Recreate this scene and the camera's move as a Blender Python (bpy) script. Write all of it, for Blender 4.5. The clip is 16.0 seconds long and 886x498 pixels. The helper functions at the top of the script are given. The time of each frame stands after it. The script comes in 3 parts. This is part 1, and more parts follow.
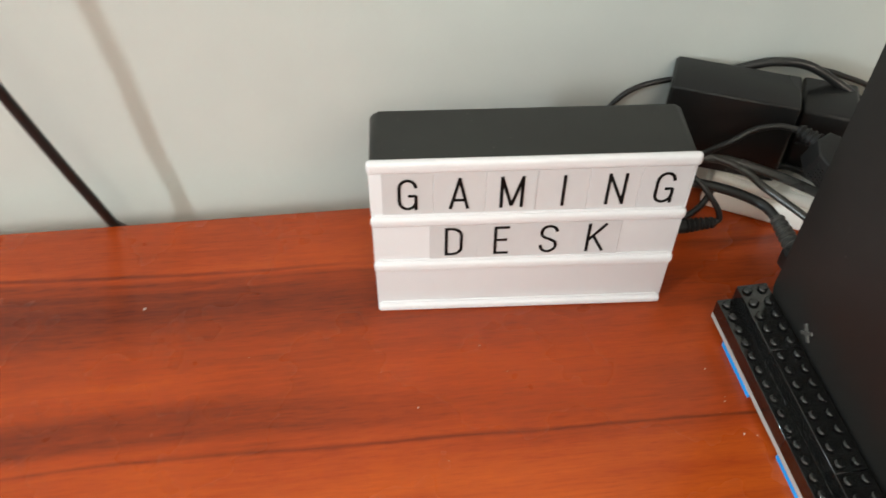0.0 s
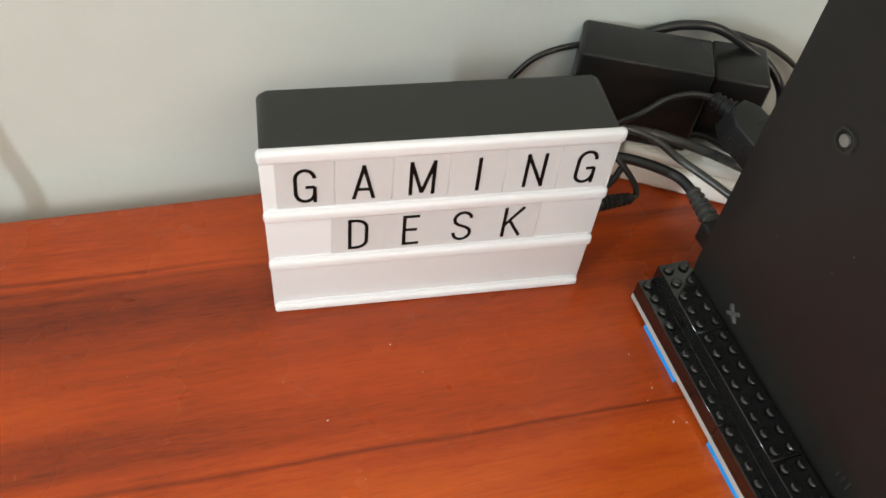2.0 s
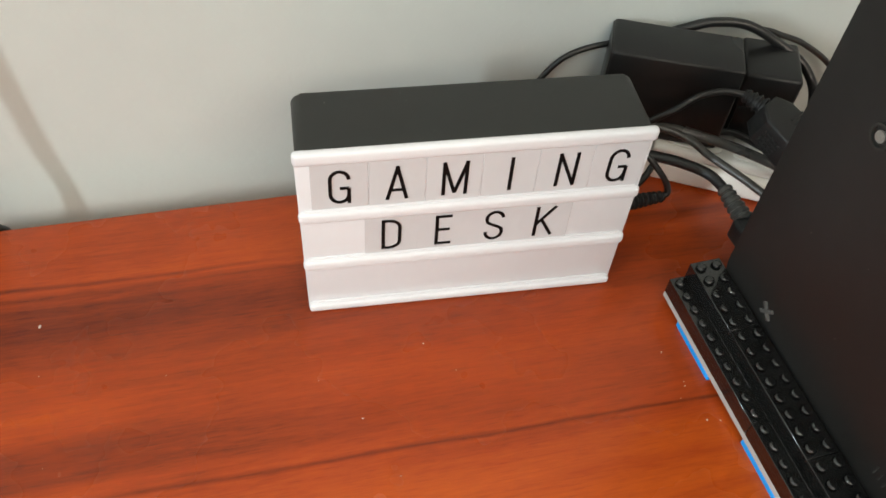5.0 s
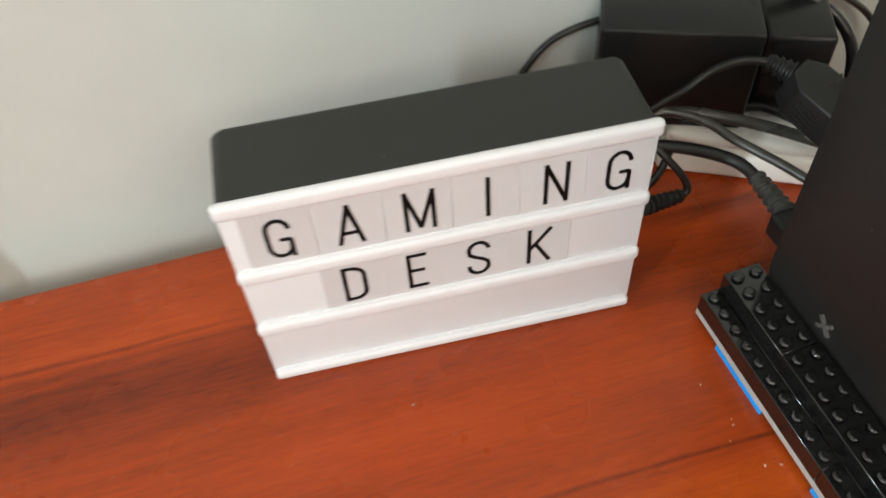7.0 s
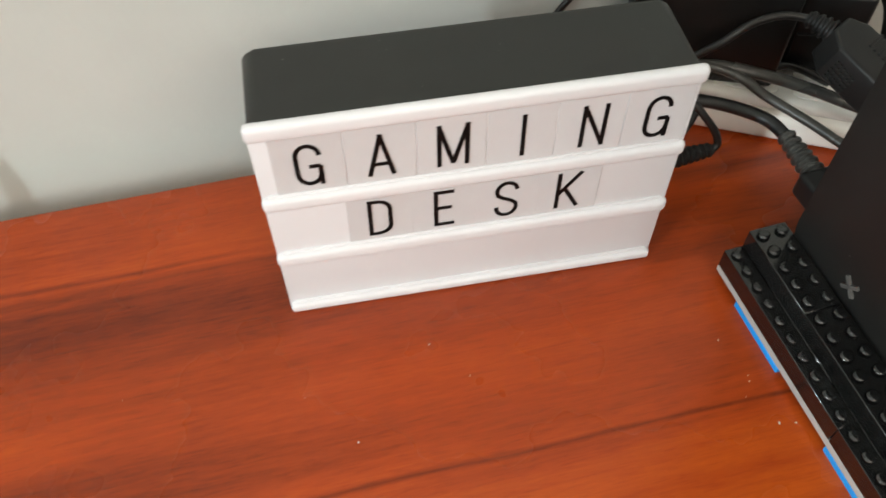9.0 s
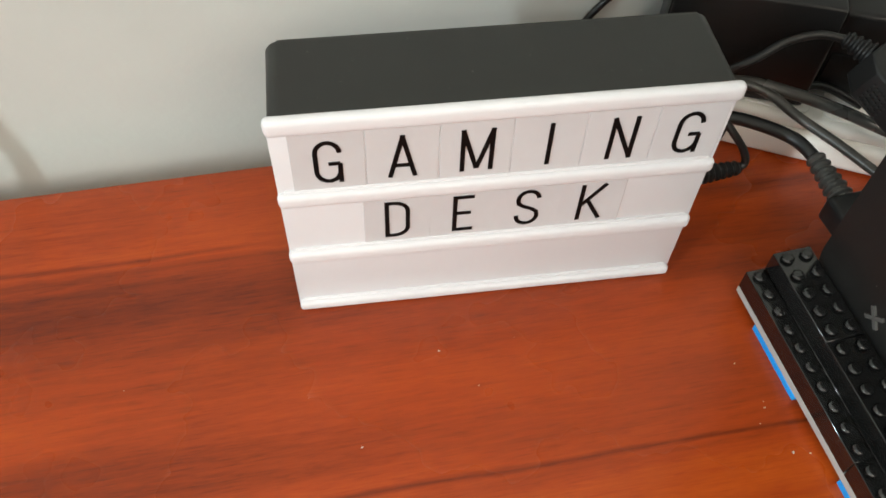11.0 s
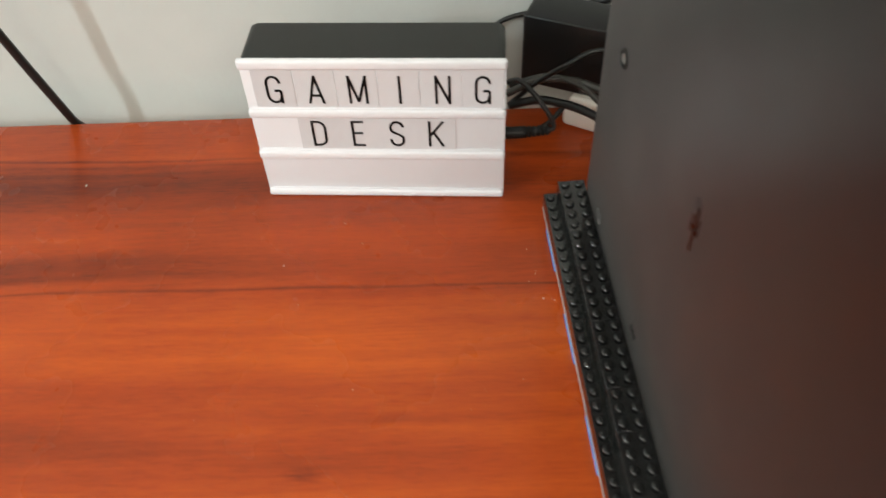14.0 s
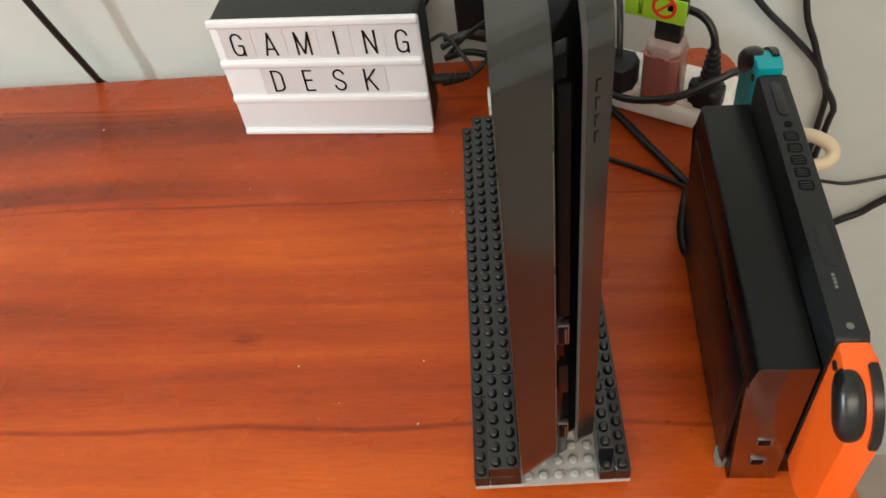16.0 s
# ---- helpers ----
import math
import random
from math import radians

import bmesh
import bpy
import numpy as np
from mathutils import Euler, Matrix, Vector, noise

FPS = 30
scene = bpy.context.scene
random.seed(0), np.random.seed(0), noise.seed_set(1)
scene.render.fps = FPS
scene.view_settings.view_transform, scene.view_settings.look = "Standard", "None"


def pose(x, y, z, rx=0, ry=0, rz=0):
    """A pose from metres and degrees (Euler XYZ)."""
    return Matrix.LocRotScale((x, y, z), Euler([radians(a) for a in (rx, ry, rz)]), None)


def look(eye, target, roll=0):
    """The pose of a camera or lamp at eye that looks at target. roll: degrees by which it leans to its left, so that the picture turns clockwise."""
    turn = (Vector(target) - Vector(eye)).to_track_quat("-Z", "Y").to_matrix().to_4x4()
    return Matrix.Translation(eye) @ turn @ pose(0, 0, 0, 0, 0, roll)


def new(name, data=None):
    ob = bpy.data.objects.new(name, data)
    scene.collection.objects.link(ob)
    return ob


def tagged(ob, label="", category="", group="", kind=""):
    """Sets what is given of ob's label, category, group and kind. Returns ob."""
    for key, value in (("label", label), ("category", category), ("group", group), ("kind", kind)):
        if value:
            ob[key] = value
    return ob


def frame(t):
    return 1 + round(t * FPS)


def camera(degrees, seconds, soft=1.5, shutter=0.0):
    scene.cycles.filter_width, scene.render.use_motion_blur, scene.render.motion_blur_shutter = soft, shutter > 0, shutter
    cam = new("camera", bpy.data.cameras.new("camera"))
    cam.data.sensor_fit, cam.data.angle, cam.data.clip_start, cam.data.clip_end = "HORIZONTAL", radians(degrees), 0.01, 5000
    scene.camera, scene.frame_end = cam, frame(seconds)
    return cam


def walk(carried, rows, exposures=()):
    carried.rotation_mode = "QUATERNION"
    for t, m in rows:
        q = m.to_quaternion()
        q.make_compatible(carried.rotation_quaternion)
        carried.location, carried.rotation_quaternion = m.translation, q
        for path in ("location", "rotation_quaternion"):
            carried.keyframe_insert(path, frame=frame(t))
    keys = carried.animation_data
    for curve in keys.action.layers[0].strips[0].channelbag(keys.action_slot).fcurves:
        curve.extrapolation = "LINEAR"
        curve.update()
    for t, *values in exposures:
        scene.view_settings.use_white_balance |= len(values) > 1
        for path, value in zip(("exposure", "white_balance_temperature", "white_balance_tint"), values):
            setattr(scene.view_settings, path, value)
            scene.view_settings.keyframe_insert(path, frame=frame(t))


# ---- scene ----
cam = camera(55.65, 16.0, soft=1.6, shutter=0.5)
# seconds, eye, point looked at, lean
ROWS = [
    (0, 0.0193, -0.2733, 0.3485, 0.0297, -0.0718, 0.1265, 0.37),
    (0.5, 0.0057, -0.2436, 0.3411, 0.0459, -0.0520, 0.1138, 5.18),
    (1, 0.0034, -0.2386, 0.3402, 0.0574, -0.0526, 0.1111, 7.87),
    (1.5, 0.0121, -0.2348, 0.3330, 0.0665, -0.0493, 0.1036, 7.81),
    (2, 0.0103, -0.2337, 0.3290, 0.0630, -0.0490, 0.0986, 7.54),
    (2.5, 0.0027, -0.2384, 0.3326, 0.0524, -0.0532, 0.1018, 6.90),
    (3, 0.0030, -0.2408, 0.3338, 0.0505, -0.0548, 0.1033, 6.36),
    (3.5, 0.0046, -0.2402, 0.3339, 0.0513, -0.0544, 0.1030, 6.17),
    (6, 0.0067, -0.2308, 0.3298, 0.0502, -0.0449, 0.0984, 4.26),
    (6.5, 0.0072, -0.2220, 0.3301, 0.0479, -0.0361, 0.0983, 2.18),
    (7, 0.0423, -0.1853, 0.2938, 0.0717, 0.0011, 0.0607, -4.64),
    (7.5, 0.0658, -0.1495, 0.2467, 0.0987, 0.0374, 0.0143, -7.27),
    (7.8, 0.0686, -0.1461, 0.2443, 0.1074, 0.0367, 0.0095, -6.02),
    (8, 0.0674, -0.1479, 0.2472, 0.1084, 0.0333, 0.0116, -5.07),
    (8.5, 0.0503, -0.1733, 0.2642, 0.0870, 0.0069, 0.0271, -3.09),
    (9, 0.0268, -0.1853, 0.2853, 0.0590, -0.0109, 0.0433, -0.19),
    (9.2, 0.0213, -0.1838, 0.2889, 0.0540, -0.0133, 0.0443, 0.97),
    (11.3, 0.0250, -0.1775, 0.2810, 0.0563, -0.0031, 0.0390, 2.92),
    (11.5, 0.0281, -0.1785, 0.2810, 0.0607, -0.0023, 0.0405, 3.12),
    (12, 0.0284, -0.1751, 0.2794, 0.0612, 0.0032, 0.0403, 3.48),
    (12.5, 0.0276, -0.1795, 0.2780, 0.0590, 0.0017, 0.0410, 3.60),
    (13, 0.0348, -0.2302, 0.3018, 0.0599, -0.0457, 0.0666, 3.51),
    (13.5, 0.0838, -0.3183, 0.3438, 0.0829, -0.1224, 0.1166, -0.30),
    (14, 0.1407, -0.3749, 0.3751, 0.1238, -0.1767, 0.1505, -2.90),
    (14.5, 0.1843, -0.4092, 0.3860, 0.1591, -0.2132, 0.1603, -4.87),
    (15, 0.2166, -0.4273, 0.3983, 0.1822, -0.2330, 0.1724, -6.68),
    (15.5, 0.2395, -0.4519, 0.4110, 0.1984, -0.2589, 0.1851, -8.32),
    (16, 0.2530, -0.4707, 0.4190, 0.2071, -0.2786, 0.1933, -9.40),
]
walk(cam, [(t, look((a, b, c), (d, e, f), r)) for t, a, b, c, d, e, f, r in ROWS])

# ---- world, daylight ----
world = bpy.data.worlds.new("world")
scene.world = world
world.use_nodes = True
wn = world.node_tree.nodes
sky = wn.new("ShaderNodeTexSky")
sky.sky_type, sky.sun_disc = "NISHITA", False
sky.sun_elevation, sky.sun_rotation = radians(40), radians(200)
world.node_tree.links.new(sky.outputs[0], wn["Background"].inputs[0])
wn["Background"].inputs[1].default_value = 0.1


def window_light(name, eye, target, width, height, watts, colour):
    data = bpy.data.lights.new(name, "AREA")
    data.shape, data.size, data.size_y = "RECTANGLE", width, height
    data.energy, data.color = watts, colour
    ob = new(name, data)
    ob.matrix_world = look(eye, target)
    return ob


# skylight low in the left window; broad warm fill added in front, source unseen
window_light("window_light", (-2.90, -2.08, 1.48), (0, 0.02, 0.05), 0.15, 1.00, 104, (0.79, 0.90, 0.935))
window_light("window_light_warm", (0.60, -2.60, 2.16), (0.10, 0.02, 0.1), 2.6, 0.8, 60, (1.0, 0.865, 0.72))
scene.view_settings.exposure = -0.18


# ---- materials ----
def material(name, colour, rough=0.5, metal=0.0, vary=0.15, scale=60.0, bump=0.0, bump_scale=900.0, rough_vary=0.08, coat=0.0, spec=0.5, each=0.0, sheen=0.0):
    """A procedural surface: two scales of tone, uneven gloss and fine relief."""
    m = bpy.data.materials.new(name)
    m.use_nodes = True
    nt = m.node_tree
    nodes, link = nt.nodes, nt.links.new
    b = nodes["Principled BSDF"]
    b.inputs["Metallic"].default_value = metal
    b.inputs["Coat Weight"].default_value = coat
    b.inputs["Coat Roughness"].default_value = 0.14
    b.inputs["Specular IOR Level"].default_value = spec
    b.inputs["Sheen Weight"].default_value, b.inputs["Sheen Roughness"].default_value = sheen, 0.32
    co = nodes.new("ShaderNodeTexCoord")
    big = nodes.new("ShaderNodeTexNoise")
    big.inputs["Scale"].default_value, big.inputs["Detail"].default_value = scale * 0.2, 3
    fine = nodes.new("ShaderNodeTexNoise")
    fine.inputs["Scale"].default_value, fine.inputs["Detail"].default_value = scale * 4, 4
    link(co.outputs["Object"], big.inputs["Vector"])
    link(co.outputs["Object"], fine.inputs["Vector"])
    mix = nodes.new("ShaderNodeMix")
    mix.data_type = "FLOAT"
    mix.inputs[0].default_value = 0.4
    link(big.outputs["Fac"], mix.inputs[2])
    link(fine.outputs["Fac"], mix.inputs[3])
    ramp = nodes.new("ShaderNodeMapRange")
    ramp.inputs["From Min"].default_value, ramp.inputs["From Max"].default_value = 0.3, 0.7
    ramp.inputs["To Min"].default_value, ramp.inputs["To Max"].default_value = 1 - vary, 1 + vary
    link(mix.outputs[0], ramp.inputs["Value"])
    tone = ramp.outputs["Result"]
    if each:
        info = nodes.new("ShaderNodeObjectInfo")
        er = nodes.new("ShaderNodeMapRange")
        er.inputs["To Min"].default_value, er.inputs["To Max"].default_value = 1 - each, 1 + each
        link(info.outputs["Random"], er.inputs["Value"])
        mul = nodes.new("ShaderNodeMath")
        mul.operation = "MULTIPLY"
        link(tone, mul.inputs[0])
        link(er.outputs["Result"], mul.inputs[1])
        tone = mul.outputs[0]
    scl = nodes.new("ShaderNodeVectorMath")
    scl.operation = "SCALE"
    scl.inputs[0].default_value = colour
    link(tone, scl.inputs["Scale"])
    link(scl.outputs[0], b.inputs["Base Color"])
    rr = nodes.new("ShaderNodeMapRange")
    rr.inputs["From Min"].default_value, rr.inputs["From Max"].default_value = 0.3, 0.7
    rr.inputs["To Min"].default_value, rr.inputs["To Max"].default_value = max(0.02, rough - rough_vary), rough + rough_vary
    link(big.outputs["Fac"], rr.inputs["Value"])
    link(rr.outputs["Result"], b.inputs["Roughness"])
    if bump:
        grain = nodes.new("ShaderNodeTexNoise")
        grain.inputs["Scale"].default_value, grain.inputs["Detail"].default_value = bump_scale, 2
        link(co.outputs["Object"], grain.inputs["Vector"])
        bm_ = nodes.new("ShaderNodeBump")
        bm_.inputs["Strength"].default_value, bm_.inputs["Distance"].default_value = bump, 0.0004
        link(grain.outputs["Fac"], bm_.inputs["Height"])
        link(bm_.outputs["Normal"], b.inputs["Normal"])
    return m


def wood_material():
    """Cherry-red laminate: long grain along x, dark streaks lying across y, satin varnish."""
    m = bpy.data.materials.new("cherry_laminate")
    m.use_nodes = True
    nt = m.node_tree
    nodes, link = nt.nodes, nt.links.new
    b = nodes["Principled BSDF"]
    co = nodes.new("ShaderNodeTexCoord")

    def noise(sx, sy, scale, detail, rough=0.55, distort=0.0):
        mp = nodes.new("ShaderNodeMapping")
        mp.inputs["Scale"].default_value = (sx, sy, 1)
        n = nodes.new("ShaderNodeTexNoise")
        n.inputs["Scale"].default_value, n.inputs["Detail"].default_value = scale, detail
        n.inputs["Roughness"].default_value, n.inputs["Distortion"].default_value = rough, distort
        link(co.outputs["Object"], mp.inputs["Vector"])
        link(mp.outputs[0], n.inputs["Vector"])
        return n.outputs["Fac"]

    def math_node(op, a, c=None):
        n = nodes.new("ShaderNodeMath")
        n.operation = op
        for k, v in enumerate((a, c)):
            if v is None:
                continue
            if isinstance(v, (int, float)):
                n.inputs[k].default_value = v
            else:
                link(v, n.inputs[k])
        return n.outputs[0]

    sep = nodes.new("ShaderNodeSeparateXYZ")
    link(co.outputs["Object"], sep.inputs[0])
    # the streak's place across the board, bent by slow noise along it
    warp = math_node("MULTIPLY", math_node("SUBTRACT", noise(3.0, 9.0, 1.0, 2), 0.5), 0.03)
    place = math_node("ADD", sep.outputs["Y"], warp)
    at = nodes.new("ShaderNodeMapRange")
    at.inputs["From Min"].default_value, at.inputs["From Max"].default_value = -0.42, 0.0
    link(place, at.inputs["Value"])
    bands = nodes.new("ShaderNodeValToRGB")
    el = bands.color_ramp.elements
    stops = [(-0.37, 0.85), (-0.3360, 0.7), (-0.3345, 0.36), (-0.3335, 0.36), (-0.3315, 0.72), (-0.30, 0.5), (-0.285, 0.74), (-0.262, 0.52), (-0.243, 0.72),
             (-0.222, 0.6), (-0.205, 0.85), (-0.18, 0.78), (-0.1592, 0.62), (-0.1581, 0.26), (-0.1574, 0.24), (-0.1560, 0.60), (-0.135, 0.5), (-0.115, 0.6), (-0.085, 0.42),
             (-0.062, 0.36), (-0.05, 0.52), (-0.044, 0.34), (-0.041, 0.62), (-0.02, 0.56)]
    el[0].position, el[1].position = 0.0, 1.0
    el[0].color, el[1].color = (0.62, 0.62, 0.62, 1), (0.5, 0.5, 0.5, 1)
    for y, v in stops:
        el.new((y + 0.42) / 0.42).color = (v, v, v, 1)
    link(at.outputs["Result"], bands.inputs["Fac"])
    streak = noise(4.5, 75, 1.0, 6, 0.68, 0.6)
    fibre = noise(56, 620, 1.0, 5, 0.72)
    pore = noise(70, 1500, 1.0, 2, 0.5)
    fleck = noise(75, 480, 1.0, 3, 0.6, 0.4)
    fade = noise(5, 10, 1.0, 2)
    tone = math_node("ADD", math_node("MULTIPLY", bands.outputs["Color"], math_node("ADD", math_node("MULTIPLY", fade, 0.5), 0.5)),
                     math_node("MULTIPLY", math_node("SUBTRACT", streak, 0.5), 0.46))
    tone = math_node("ADD", tone, math_node("MULTIPLY", math_node("SUBTRACT", fibre, 0.5), 0.30))
    tone = math_node("ADD", tone, math_node("MULTIPLY", math_node("MINIMUM", math_node("SUBTRACT", pore, 0.42), 0.0), 0.6))
    tone = math_node("ADD", tone, math_node("MULTIPLY", math_node("MINIMUM", math_node("SUBTRACT", fleck, 0.50), 0.0), 0.34))
    # broad dark figure that widens along the board, and long soft streaks
    def figure(y, half, x0, x1, depth):
        across = nodes.new("ShaderNodeMapRange")
        across.interpolation_type = "SMOOTHSTEP"
        across.inputs["From Min"].default_value, across.inputs["From Max"].default_value = 0.0, half
        across.inputs["To Min"].default_value, across.inputs["To Max"].default_value = -depth, 0.0
        link(math_node("ABSOLUTE", math_node("SUBTRACT", place, y)), across.inputs["Value"])
        along = nodes.new("ShaderNodeMapRange")
        along.interpolation_type = "SMOOTHSTEP"
        along.inputs["From Min"].default_value, along.inputs["From Max"].default_value = x0, x1
        link(sep.outputs["X"], along.inputs["Value"])
        return math_node("MULTIPLY", math_node("MULTIPLY", across.outputs["Result"], along.outputs["Result"]), math_node("ADD", math_node("MULTIPLY", streak, 1.2), 0.35))

    for y, half, x0, x1, depth in ((-0.137, 0.018, 0.04, -0.20, 0.23), (-0.146, 0.006, 0.10, -0.05, 0.12), (-0.247, 0.014, 0.02, -0.17, 0.24), (-0.240, 0.006, -0.10, 0.10, 0.13), (-0.184, 0.005, -0.16, 0.02, 0.12), (-0.039, 0.0022, 0.02, -0.06, 0.25), (-0.064, 0.032, 0.10, -0.09, 0.15), (-0.052, 0.005, 0.03, -0.10, 0.14), (-0.200, 0.004, -0.02, 0.06, 0.10)):
        tone = math_node("ADD", tone, figure(y, half, x0, x1, depth))
    # one knot
    far = nodes.new("ShaderNodeVectorMath")
    far.operation = "DISTANCE"
    flat = nodes.new("ShaderNodeMapping")
    flat.inputs["Scale"].default_value = (0.4, 1, 0)
    link(co.outputs["Object"], flat.inputs["Vector"])
    link(flat.outputs[0], far.inputs[0])
    far.inputs[1].default_value = (0.0143, -0.2721, 0)
    kn = nodes.new("ShaderNodeMapRange")
    kn.interpolation_type = "SMOOTHSTEP"
    kn.inputs["From Min"].default_value, kn.inputs["From Max"].default_value = 0.0008, 0.0055
    kn.inputs["To Min"].default_value, kn.inputs["To Max"].default_value = -0.17, 0.0
    link(math_node("ADD", far.outputs["Value"], math_node("MULTIPLY", math_node("SUBTRACT", fibre, 0.5), 0.006)), kn.inputs["Value"])
    tone = math_node("ADD", tone, kn.outputs["Result"])
    col = nodes.new("ShaderNodeValToRGB")
    ce = col.color_ramp.elements
    ce[0].position, ce[0].color = 0.08, (0.125, 0.019, 0.006, 1)
    ce[1].position, ce[1].color = 0.85, (0.69, 0.130, 0.011, 1)
    mid = ce.new(0.42)
    mid.color = (0.40, 0.056, 0.008, 1)
    link(tone, col.inputs["Fac"])
    link(col.outputs["Color"], b.inputs["Base Color"])
    b.inputs["Specular IOR Level"].default_value = 0.35
    smear = noise(9, 9, 1.0, 4)
    mr = nodes.new("ShaderNodeMapRange")
    mr.inputs["From Min"].default_value, mr.inputs["From Max"].default_value = 0.3, 0.7
    mr.inputs["To Min"].default_value, mr.inputs["To Max"].default_value = 0.22, 0.34
    link(smear, mr.inputs["Value"])
    link(mr.outputs["Result"], b.inputs["Roughness"])
    bp = nodes.new("ShaderNodeBump")
    bp.inputs["Strength"].default_value, bp.inputs["Distance"].default_value = 0.10, 0.0003
    link(fibre, bp.inputs["Height"])
    link(bp.outputs["Normal"], b.inputs["Normal"])
    return m


WOOD = wood_material()
WALL = material("wall_paint", (0.565, 0.60, 0.57), 0.55, vary=0.04, scale=8, bump=0.25, bump_scale=260)
BRIGHT = material("white_wall_paint", (0.84, 0.83, 0.80), 0.7, vary=0.03, scale=5)
CEILING = material("ceiling_paint", (0.86, 0.86, 0.84), 0.8, vary=0.03, scale=5)
# pale colour stands in for the highlight on the desk's rear edge
EDGE = material("painted_edge_highlight", (0.50, 0.27, 0.19), 0.35, vary=0.2, scale=60)
FLOOR = material("floor_stone", (0.34, 0.29, 0.25), 0.45, vary=0.2, scale=6)
WHITE = material("white_plastic", (0.745, 0.745, 0.765), 0.38, vary=0.02, scale=30, bump=0.05)
PANEL = material("opal_panel", (0.71, 0.715, 0.735), 0.32, vary=0.015, scale=25)
TILE = material("clear_letter_tile", (0.61, 0.615, 0.63), 0.22, vary=0.03, scale=40, each=0.03)
INK = material("black_ink", (0.003, 0.003, 0.003), 0.5, vary=0.1, spec=0.12)
CASE = material("charcoal_case", (0.020, 0.021, 0.019), 0.5, vary=0.12, scale=25, bump=0.15, bump_scale=2500, spec=0.4)
CONSOLE = material("matte_black_console", (0.008, 0.008, 0.0075), 0.40, vary=0.4, scale=30, bump=0.15, bump_scale=2200, rough_vary=0.12, spec=0.36, sheen=0.23)
FASCIA = material("polished_black_fascia", (0.018, 0.017, 0.015), 0.19, vary=0.15, scale=22, rough_vary=0.04, spec=0.6)
FASCIA.node_tree.nodes["Principled BSDF"].inputs["IOR"].default_value = 1.65
GLOSS = material("gloss_black", (0.003, 0.003, 0.003), 0.16, vary=0.1, scale=20, rough_vary=0.05, spec=0.2)
RUBBER = material("pale_rubber", (0.40, 0.39, 0.35), 0.6, vary=0.35, scale=120)
PALE = material("greyed_rubber", (0.17, 0.165, 0.15), 0.6, vary=0.4, scale=300)
WORN = material("worn_rubber", (0.085, 0.083, 0.078), 0.5, vary=0.5, scale=400)
BRICK = material("black_brick_plastic", (0.007, 0.007, 0.007), 0.15, vary=0.15, scale=60, bump=0.04, rough_vary=0.05, each=0.3, spec=0.7)
BRICK_WORN = material("dark_brown_brick_plastic", (0.014, 0.011, 0.010), 0.18, vary=0.2, scale=60, rough_vary=0.07, each=0.2)
GREY = material("light_grey_plate", (0.42, 0.42, 0.40), 0.25, vary=0.08, scale=50)
BLUE = material("blue_plate", (0.012, 0.32, 0.84), 0.25, vary=0.06, scale=50)
ADAPTER = material("black_adapter", (0.011, 0.011, 0.011), 0.32, vary=0.12, scale=40, bump=0.12, bump_scale=1800, spec=0.3)
CABLE = material("black_cable", (0.010, 0.010, 0.010), 0.36, vary=0.2, scale=80, bump=0.05)
PLUG = material("black_plug", (0.012, 0.012, 0.012), 0.42, vary=0.15, scale=80, bump=0.1, spec=0.3)
# black cord lifted to grey, its sheen put into the base colour
CORD = material("painted_sheen_cord", (0.042, 0.040, 0.036), 0.26, vary=0.3, scale=80)
STRIP = material("ivory_strip", (0.88, 0.85, 0.79), 0.28, vary=0.05, scale=30)
ROSE = material("rose_metal", (0.40, 0.155, 0.125), 0.30, metal=0.5, vary=0.08, scale=40)
SMOKE = material("frosted_cap", (0.42, 0.31, 0.29), 0.22, vary=0.05, scale=40)
LIME = material("lime_label", (0.34, 0.62, 0.03), 0.45, vary=0.05)
RED = material("red_print", (0.75, 0.04, 0.02), 0.45, vary=0.05)
CREAM = material("cream_rubber", (0.72, 0.58, 0.40), 0.45, vary=0.06, scale=60)
TEAL = material("teal_shell", (0.0, 0.36, 0.42), 0.42, vary=0.05, scale=60)
ORANGE = material("neon_orange_shell", (0.95, 0.13, 0.010), 0.42, vary=0.04, scale=60)
TRIGGER = material("black_trigger", (0.010, 0.010, 0.010), 0.30, vary=0.1, scale=60)
DOCK_END = material("polished_dock_plastic", (0.005, 0.005, 0.005), 0.20, vary=0.1, scale=30, rough_vary=0.03, spec=0.5, coat=1.0)
DOCK_END.node_tree.nodes["Principled BSDF"].inputs["Coat IOR"].default_value = 1.75
DOCK = material("dock_plastic", (0.0035, 0.0035, 0.0035), 0.30, vary=0.12, scale=30, bump=0.06, bump_scale=2400, coat=0.06, spec=0.24)
TABLET = material("tablet_back", (0.011, 0.012, 0.013), 0.42, vary=0.1, scale=40, bump=0.08, bump_scale=2000, spec=0.35)
STEEL = material("dull_metal", (0.30, 0.29, 0.28), 0.42, metal=1.0, vary=0.1)
DUST = material("pale_dust", (0.7, 0.62, 0.5), 0.9, vary=0.2)
FRAME_PAINT = material("window_frame_paint", (0.8, 0.8, 0.78), 0.4, vary=0.03)
GLASS = bpy.data.materials.new("window_glass")
GLASS.use_nodes = True
_g = GLASS.node_tree.nodes["Principled BSDF"]
_g.inputs["Transmission Weight"].default_value, _g.inputs["Roughness"].default_value, _g.inputs["IOR"].default_value = 1.0, 0.02, 1.05


# ---- building helpers ----
def thing(name, m, label, category, group="", kind=""):
    ob = new(name)
    ob.empty_display_size = 0.02
    ob.matrix_world = m
    return tagged(ob, label, category, group, kind)


